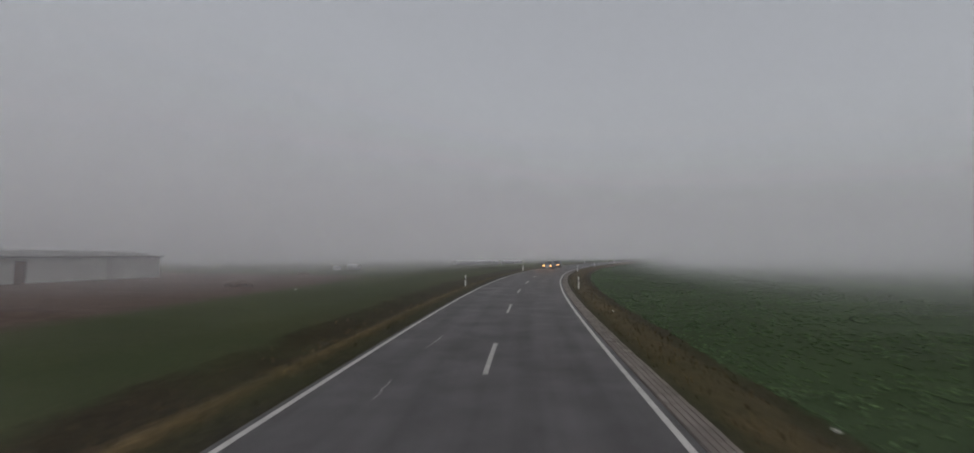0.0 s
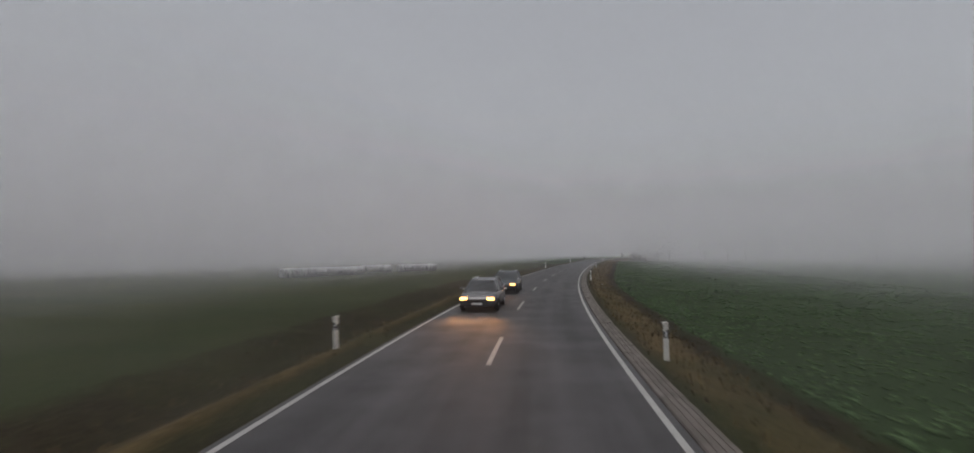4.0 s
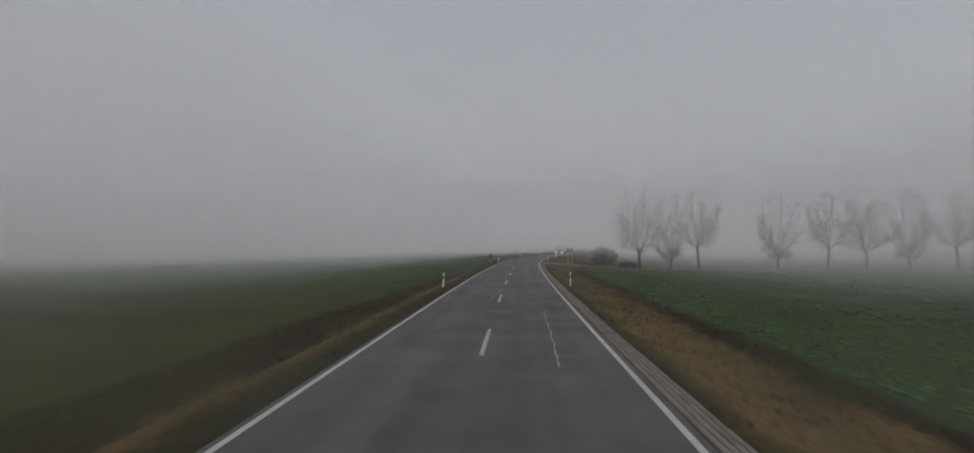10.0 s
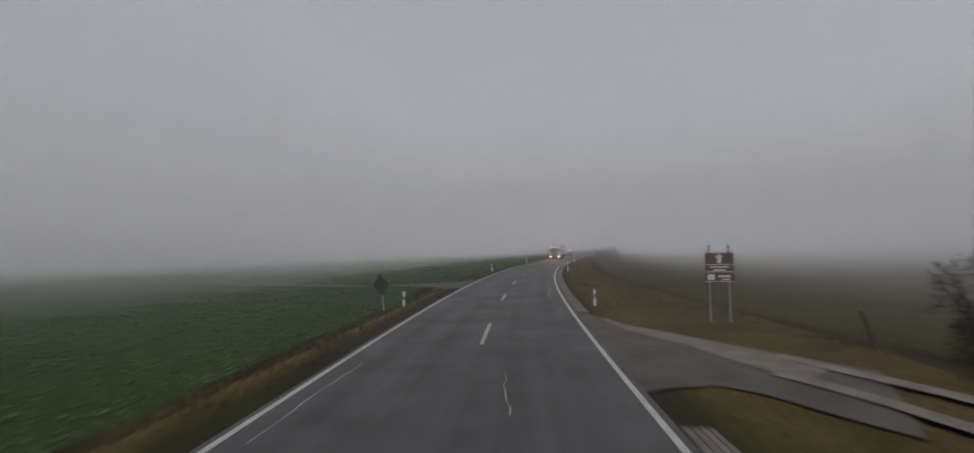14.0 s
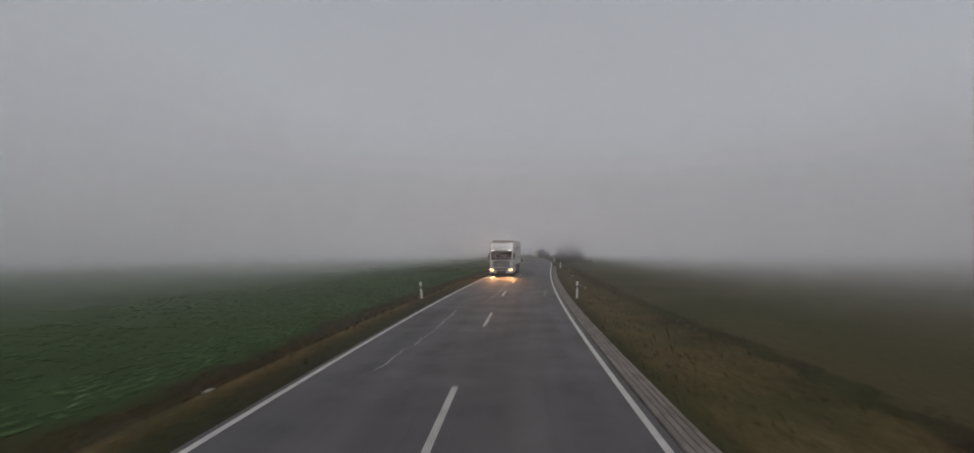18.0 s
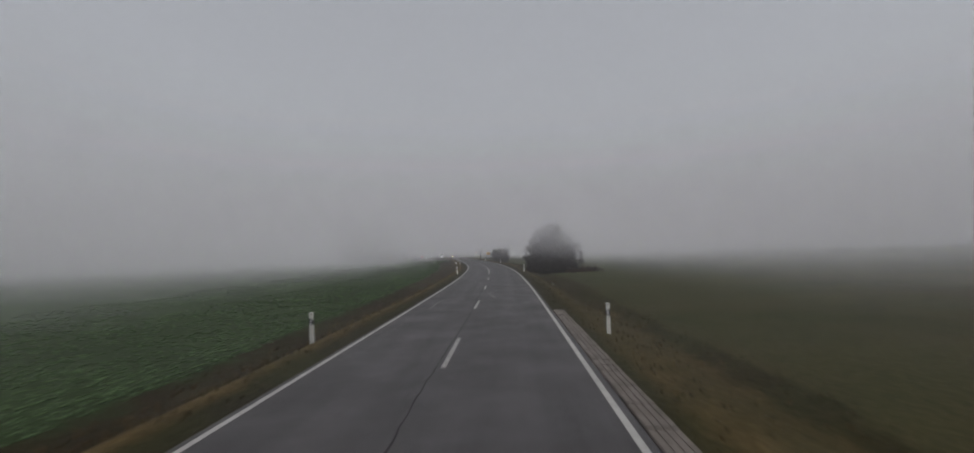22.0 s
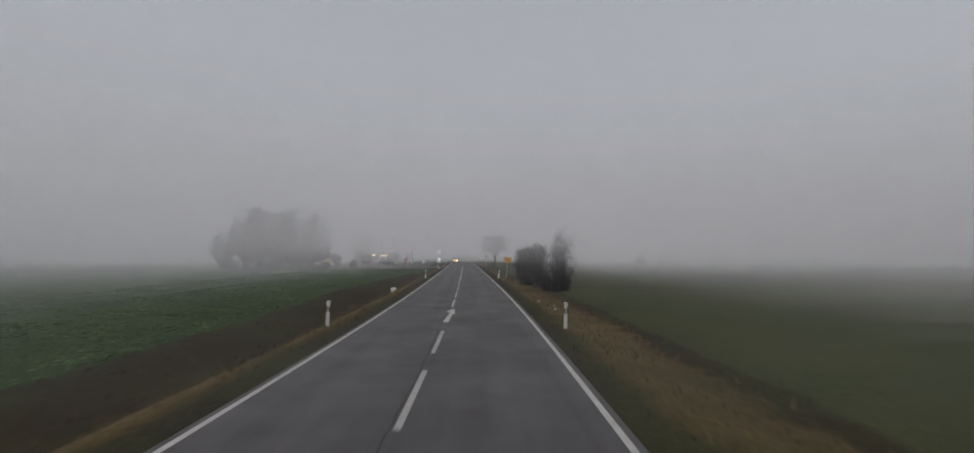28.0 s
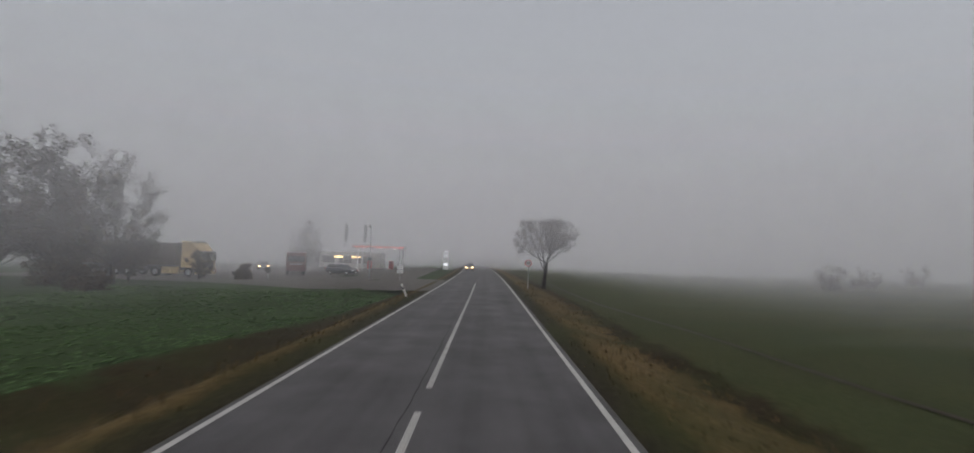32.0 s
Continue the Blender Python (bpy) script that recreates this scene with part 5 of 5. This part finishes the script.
patch("drive_mouth", [(283.4, -3.43), (284.4, -4.6), (285.5, -6.4), (286.4, -9.0), (288.6, -9.0), (290.0, -6.4), (292.0, -4.6), (293.2, -3.43)], M_ASPHALT_OLD, 0.06, "old grey asphalt mouth of a farm drive")
ribbon("farm_drive", [(287.4, -8.6), (288.4, -14.0), (291.0, -22.0), (295.0, -34.0)], 0.8, M_SOIL, 0.045, "earth and gravel farm drive into the field")
patch("station_drive", [(577.0, -3.43), (578.5, -8.0), (578.0, -14.0), (580.5, -20.0), (583.0, -27.0), (584.0, -48.0), (625.0, -52.0), (660.0, -40.0), (660.0, -9.0), (602.0, -8.0), (596.0, -3.43)], M_ASPHALT_OLD, 0.07, "grey paved yard of the filling station")
M_TRAM = worn("wheel_line_soil", (0.016, 0.013, 0.010), (0.032, 0.026, 0.020), 0.9, 3.0, fine=18.0, bump=0.5)
ribbon("tramline", [(536.0, 11.0), (546.8, 10.6), (552.7, 10.2), (559.6, 9.9), (571.5, 8.9), (600.0, 8.6)], 0.14, M_TRAM, 0.03, "dark tractor wheel line through the crop")
for s0, s1, lat0 in ((395, 470, 24.0), (395, 470, 26.0), (150, 235, 20.0), (150, 235, 21.8)):
    ribbon("tramline", [(s0, lat0), ((s0 + s1) / 2, lat0 + 0.7), (s1, lat0)], 0.16, M_TRAM, 0.02, "dark tractor wheel line through the field")

lorry(facing(590.5, -28.6, -0.17, 84), "parked yellow lorry with a brown box body", M_YELLOW_CAB, M_WOOD, 13.5, False, 3.55)


def red_lorry():
    m = facing(602.0, -23.5, -0.17, 20)
    top = thing("flatbed_lorry", m, "parked dark red lorry with an empty flat bed", "lorry")
    bm = bmesh.new()
    hull(bm, [(0.0, 0.5), (0.0, 1.6), (0.2, 2.9), (1.9, 3.0), (1.9, 0.6)], 1.2, 0.06)
    part("cab", bm, M_RED_CAB, top)
    bm = bmesh.new()
    plate(bm, rounded(2.0, 0.75, 0.08), 0.03, Matrix.Translation((0, 0.04, 2.1)) @ Matrix.Rotation(radians(-9), 4, "X"))
    part("windscreen", bm, M_GLASS, top, "dark windscreen")
    bm = bmesh.new()
    box(bm, 0, 5.5, 1.0, 2.4, 7.2, 0.25, 0.03)
    part("flat_bed", bm, M_GREY_TRIM, top)
    bm = bmesh.new()
    box(bm, 0, -0.03, 1.35, 1.6, 0.04, 0.10, 0.02)
    part("grille_strip", bm, M_RIM, top)
    for sx in (-1, 1):
        for y in (1.0, 6.5, 7.8):
            wheel(top, sx * 1.0, y, 0.48, 0.3)


red_lorry()
car(facing(617.0, -34.0, -0.17, 25), M_CAR_B, "waiting car with lit headlights in the yard", "far")
car(facing(607.0, -17.0, -0.17, 70), M_CAR, "parked dark car in the station yard", False)


def filling_station():
    top = thing("filling_station", facing(640.0, -20.0, -0.17), "filling station with a flat canopy edged in red", "filling station")
    for x in (-4.2, 4.2):
        for y in (-2.0, 2.0):
            bm = bmesh.new()
            box(bm, x, y, 0, 0.35, 0.35, 4.2, 0.03)
            part("canopy_post", bm, M_SIGN_WHITE, top)
    bm = bmesh.new()
    box(bm, 0, 0, 4.2, 10.4, 6.4, 0.55, 0.04)
    canopy = part("canopy", bm, M_WALL, top)
    bm = bmesh.new()
    box(bm, 0, -3.22, 4.36, 10.4, 0.05, 0.20, 0.02)
    part("red_edge", bm, M_RED_EDGE, canopy, "lit red canopy edge")
    for x in (-3.0, 0.0, 3.0):
        bm = bmesh.new()
        box(bm, x, -2.0, 4.12, 0.5, 0.3, 0.08, 0.02)
        part("canopy_lamp", bm, M_MARKER_LIGHT, canopy, "white canopy lamp")
    bm = bmesh.new()
    box(bm, -7.5, 8.0, 0, 13.0, 6.0, 3.4, 0.04)
    shop = part("shop_building", bm, M_WALL, top)
    for x in (-12.0, -8.4, -4.8):
        bm = bmesh.new()
        box(bm, x, 4.97, 1.0, 2.6, 0.08, 1.5, 0.02)
        part("shop_window", bm, M_GLASS, shop)
    for x in (-2.2, 2.2):
        bm = bmesh.new()
        box(bm, x, 0, 0.12, 0.9, 0.5, 1.6, 0.05)
        part("fuel_pump", bm, M_SIGN_RED, top)
    for x in (-8.2, -4.8):
        bm = bmesh.new()
        box(bm, x, -1.0, 2.15, 1.9, 0.12, 0.36, 0.03)
        part("lit_panel", bm, M_STATION_LAMP, top, "warm lit panel")
        bm = bmesh.new()
        tube(bm, (x, -0.9, 0), (x, -0.9, 2.4), 0.05)
        part("panel_post", bm, M_STEEL, top)


filling_station()


def price_pylon():
    top = thing("price_pylon", facing(652.0, -7.4, -0.17), "slim white lit price pylon at the roadside", "pylon sign")
    bm = bmesh.new()
    box(bm, 0, 0, 0, 1.25, 0.3, 4.4, 0.04)
    part("pylon_body", bm, M_SIGN_WHITE, top)
    for z, h in ((3.7, 0.5), (2.9, 0.5), (0.9, 0.5)):
        bm = bmesh.new()
        box(bm, 0, -0.17, z, 1.05, 0.06, h, 0.02)
        part("price_panel", bm, M_PYLON, top, "lit white panel")


price_pylon()


def street_lamp(m):
    top = thing("street_lamp", m, "tall steel lamp post with a round head", "street lamp")
    bm = bmesh.new()
    tube(bm, (0, 0, -0.2), (0, 0, 6.2), 0.07, 0.045)
    part("pole", bm, M_STEEL, top)
    bm = bmesh.new()
    bmesh.ops.create_uvsphere(bm, u_segments=12, v_segments=8, radius=0.22, matrix=Matrix.Translation((-0.12, 0, 6.35)))
    part("lamp_head", bm, M_GREY_TRIM, top)
    bm = bmesh.new()
    box(bm, 0, -0.08, 2.2, 0.5, 0.04, 0.35, 0.01)
    part("notice_board", bm, M_SIGN_BACK, top)


street_lamp(facing(598.0, -13.1, -0.17))


def flagpole(m):
    top = thing("flagpole", m, "flagpole with a dark flag hanging limp", "flagpole", "flagpoles at the station")
    bm = bmesh.new()
    tube(bm, (0, 0, -0.2), (0, 0, 8.3), 0.06, 0.035)
    part("pole", bm, M_STEEL, top)
    bm = bmesh.new()
    pts = [(0.05, 8.2), (0.55, 8.0), (0.62, 6.8), (0.5, 5.2), (0.3, 4.9), (0.08, 5.6)]
    plate(bm, pts[::-1], 0.05, up(0))
    part("flag", bm, M_SIGN_BACK, top)
    return top


pole = flagpole(facing(625.0, -23.6, -0.17))
copy_thing(pole, facing(625.5, -20.4, -0.17, 15))


def notice(m):
    top = thing("notice_boards", m, "two small white boards on one post", "road sign")
    bm = bmesh.new()
    tube(bm, (0, 0.03, -0.2), (0, 0.03, 1.75), 0.035)
    part("post", bm, M_STEEL, top)
    for z in (1.45, 0.95):
        bm = bmesh.new()
        plate(bm, rounded(0.75, 0.40, 0.03), 0.03, up(z, -0.02))
        part("board", bm, M_SIGN_WHITE, top)


notice(facing(598.0, -9.4, -0.17))
M_LITTER = worn("faded_litter", (0.24, 0.23, 0.22), (0.40, 0.39, 0.37), 0.6, 8.0, fine=40.0, bump=0.3)
for i, (s, lat) in enumerate([(116.9, 5.3), (426.2, 5.5), (375.0, 5.7), (382.0, 6.6), (357.9, 5.9), (360.3, 5.65), (8.7, 6.5), (505.0, 5.5), (502.9, 5.2), (507.0, 4.9), (327.0, -5.4), (37.6, -17.9), (25.5, 5.3)]):
    rg = random.Random(900 + i)
    bm = bmesh.new()
    box(bm, 0, 0, 0, rg.uniform(0.10, 0.20), rg.uniform(0.05, 0.09), rg.uniform(0.03, 0.06), 0.012)
    for v in bm.verts:
        v.co += Vector((rg.gauss(0, 0.008), rg.gauss(0, 0.008), rg.gauss(0, 0.006)))
    ob = part("litter", bm, M_LITTER)
    ob.matrix_world = facing(s, lat, ground_z(s, lat) + 0.01, rg.uniform(0, 180))
    tagged(ob, "crumpled scrap of pale litter in the grass", "litter", "litter along the verge")


# ---- cracks in the asphalt ----
CRACKS = (((357.5, -0.54), (353, -0.36), (349, -0.43), (345.9, -0.59), (343.5, -0.72)), ((360.2, -0.6), (359, -0.50), (358, -0.45), (356.6, -0.42)), ((369.5, 1.44), (367, 1.36), (365.3, 1.24)),
          ((353.4, 3.0), (349.7, 2.57), (346.8, 2.45)), ((163, 3.1), (157.1, 2.71), (154.6, 2.89), (151.8, 2.78), (149.2, 2.74)), ((282.6, 2.7), (280.3, 2.74), (278.5, 2.51), (276.9, 2.62)),
          ((211.4, -0.28), (207.9, -0.27), (205.2, -0.52), (203.0, -0.54)), ((223.7, 2.3), (217.1, 2.74)), ((199.5, 1.94), (196, 1.87), (192.9, 1.87), (189.4, 1.76)),
          ((417.6, 0.73), (415, 0.34), (411.7, 0.80)), ((411.5, -2.17), (409, -2.32), (407, -2.28)), ((69.2, 2.45), (66.5, 2.37), (65.0, 2.7)), ((15.7, -1.73), (13.5, -1.89)), ((9.8, -1.82), (8.4, -1.86)),
          ((260.2, -2.69), (257.3, -2.78), (255.2, -2.79)), ((259.2, 0.81), (258.2, 0.77), (256.4, 0.92)), ((470.2, 1.31), (465.8, 1.46)), ((460, 2.04), (458.6, 2.03)), ((536.6, 2.29), (534.4, 2.18), (533, 1.85)),
          ((52.8, 1.56), (50.3, 1.61)), ((139.9, -1.98), (136.9, -2.02), (134.6, -2.01)), ((339.1, -1.68), (332.5, -1.64), (327.8, -2.01)))
M_CRACK = worn("crack_filler", (0.14, 0.135, 0.135), (0.24, 0.235, 0.235), 0.8, 4.0, fine=30.0, bump=0.2)
M_TAR = worn("tar_seam", (0.016, 0.016, 0.016), (0.030, 0.029, 0.030), 0.9, 4.0, fine=30.0, bump=0.2)


def crack(rows, seed, mat=None, half=0.016):
    rg = random.Random(seed)
    pts = []
    for a, b in zip(rows, rows[1:]):
        k = max(3, int(abs(b[0] - a[0]) / 0.35))
        pts += [(a[0] + (b[0] - a[0]) * i / k, a[1] + (b[1] - a[1]) * i / k + rg.gauss(0, 0.012 if mat else 0.03)) for i in range(k)]
    pts.append(rows[-1])
    v, f = [], []
    for i, (s, lat) in enumerate(pts):
        w = half * rg.uniform(0.4, 1.3)
        v += [at(s, lat - w, 0.004), at(s, lat + w, 0.004)]
        if i:
            f.append((2 * i - 2, 2 * i - 1, 2 * i + 1, 2 * i))
    mesh_of("crack", v, f, mat or M_CRACK, ROAD)


for i, rows in enumerate(CRACKS):
    crack(rows, 300 + i)
crack([(s, -0.22 + 0.05 * math.sin(s * 0.3)) for s in range(372, 424, 4)], 400, M_TAR, 0.017)
crack([(s, -0.30 + 0.03 * math.sin(s * 0.3)) for s in range(470, 590, 6)], 401, M_TAR, 0.012)
crack([(s, 0.25 + 0.05 * math.sin(s * 0.3)) for s in range(225, 240, 4)], 402, M_TAR, 0.02)


# ---- grass, weeds and crop: too many to count ----
def blades(name, seed, count, s_range, where, size, mat, label, droop=0.5, wide=0.012):
    """Thin bent blades scattered by where(rng, s) -> offset."""
    rg = np.random.default_rng(seed)
    py = random.Random(seed)
    v, f = [], []
    for _ in range(count):
        s = py.uniform(*s_range)
        lat = where(py, s)
        if lat is None:
            continue
        p = at(s, lat, ground_z(s, lat) - 0.02)
        h = size * py.uniform(0.5, 1.4)
        a = py.uniform(0, math.tau)
        d = Vector((math.cos(a), math.sin(a), 0))
        side = Vector((-d.y, d.x, 0)) * wide * py.uniform(0.7, 1.5)
        k = len(v)
        mid = p + d * (h * droop * 0.3) + Vector((0, 0, h * 0.6))
        tip = p + d * (h * droop) + Vector((0, 0, h * (1 - 0.3 * droop)))
        v += [p - side, p + side, mid + side * 0.8, mid - side * 0.8, tip]
        f += [(k, k + 1, k + 2, k + 3), (k + 3, k + 2, k + 4)]
    return tagged(mesh_of(name, v, f, mat), label, "grass", kind="stuff")


def tufty(s, lat):
    return noise.noise(Vector((s * 0.5, lat * 0.9, 7.0)))


def on_bank(lo, hi, dry=False):
    def pick(py, s):
        side = py.choice((-1, 1))
        b = border(s, side)
        u = py.uniform(lo, hi)
        lat = side * (3.75 + u * (b - 3.75))
        if side > 0 and 255.5 < s < 272 and lat < 9.5 or side < 0 and 283 < s < 294 and lat > -9.5 or side < 0 and s > 576:
            return None
        if side > 0 and s < 406 and lat < 4.1:
            return None
        if dry and py.random() < olive(s, lat):
            return None
        if narrow(s, lat) and abs(lat) > 5.2 and py.random() < (0.88 if dry else 0.7):
            return None
        return lat if tufty(s, lat) + py.uniform(-0.5, 0.6) > 0 else None
    return pick


blades("dry_grass", 1, 70000, (-6, 600), on_bank(0.16, 0.85, True), 0.22, M_GRASS_DRY, "bleached winter grass on the road banks", 0.8, 0.010)
blades("olive_grass", 2, 60000, (-6, 600), on_bank(0.02, 1.05), 0.16, M_GRASS_OLIVE, "short olive grass along the road edge", 0.6, 0.010)


def in_crop(s_lo, s_hi, side, depth):
    def pick(py, s):
        b = border(s, side)
        lat = side * (b + 0.15 + (py.random() ** 1.5) * depth)
        row = round(lat / 0.25) * 0.25 + py.gauss(0, 0.04)
        return row if s_lo < s < s_hi else None
    return pick


def crop(name, seed, count, s_range, pick, label, size=0.10):
    py = random.Random(seed)
    v, f = [], []
    for _ in range(count):
        s = py.uniform(*s_range)
        lat = pick(py, s)
        if lat is None or tufty(s * 0.7, lat * 0.5) < py.uniform(-0.7, 0.2):
            continue
        p = at(s, lat, ground_z(s, lat))
        a0 = py.uniform(0, math.tau)
        for i in range(4):
            a = a0 + i * math.tau / 4 + py.gauss(0, 0.3)
            d = Vector((math.cos(a), math.sin(a), 0))
            e = Vector((-d.y, d.x, 0))
            h = size * py.uniform(0.6, 1.4)
            k = len(v)
            v += [p, p + d * h * 0.55 + e * h * 0.32 + Vector((0, 0, h * 0.34)), p + d * h * 1.1 + Vector((0, 0, h * 0.26)), p + d * h * 0.55 - e * h * 0.32 + Vector((0, 0, h * 0.34))]
            f.append((k, k + 1, k + 2, k + 3))
    return tagged(mesh_of(name, v, f, M_CROP), label, "crop", kind="stuff")


crop("crop_rows", 11, 42000, (-4, 240), in_crop(-4, 240, 1, 22), "rows of young green rape plants in the field", 0.10)
crop("crop_rows", 12, 26000, (215, 400), in_crop(215, 400, -1, 14), "young green winter crop in the field", 0.09)
crop("crop_rows", 13, 42000, (380, 590), in_crop(380, 576, -1, 20), "rows of young green leaf plants in the field", 0.10)


# ---- the strip of ribbed concrete pavers along the road's edge ----
def paver_mesh():
    bm = bmesh.new()
    box(bm, 0, 0, -0.07, 0.50, 0.585, 0.075)
    for x in (-0.19, -0.065, 0.065, 0.19):
        box(bm, x, 0, 0.005, 0.088, 0.585, 0.016)
    me = bpy.data.meshes.new("paver")
    bm.to_mesh(me)
    bm.free()
    me.materials.append(M_PAVER)
    return me


PAVER = paver_mesh()
rg = random.Random(77)
strip_a = thing("paver_strip", Matrix.Identity(4), "strip of ribbed concrete grass pavers along the asphalt", "paving", kind="structure")
rest_v, rest_f, n_single = [], [], 0
corners = [v.co.copy() for v in PAVER.vertices]
polys = [tuple(p.vertices) for p in PAVER.polygons]
s = -12.0
while s < 405.5:
    if not 256.0 < s < 269.5:
        m = facing(s, 3.73, -0.025 + rg.gauss(0, 0.005), rg.gauss(0, 0.5)) @ pose(0, 0, 0, rg.gauss(0, 0.5), 2.0 + rg.gauss(0, 0.6), 0)
        if 140.0 < s < 325.0 and n_single < 300:
            ob = new("paver", PAVER)
            ob.parent = strip_a
            ob.matrix_world = m
            n_single += 1
        else:
            k = len(rest_v)
            rest_v += [m @ c for c in corners]
            rest_f += [tuple(k + i for i in p) for p in polys]
    s += 0.6
tagged(mesh_of("paver_rows", rest_v, rest_f, M_PAVER, strip_a), "more ribbed concrete pavers", kind="stuff")
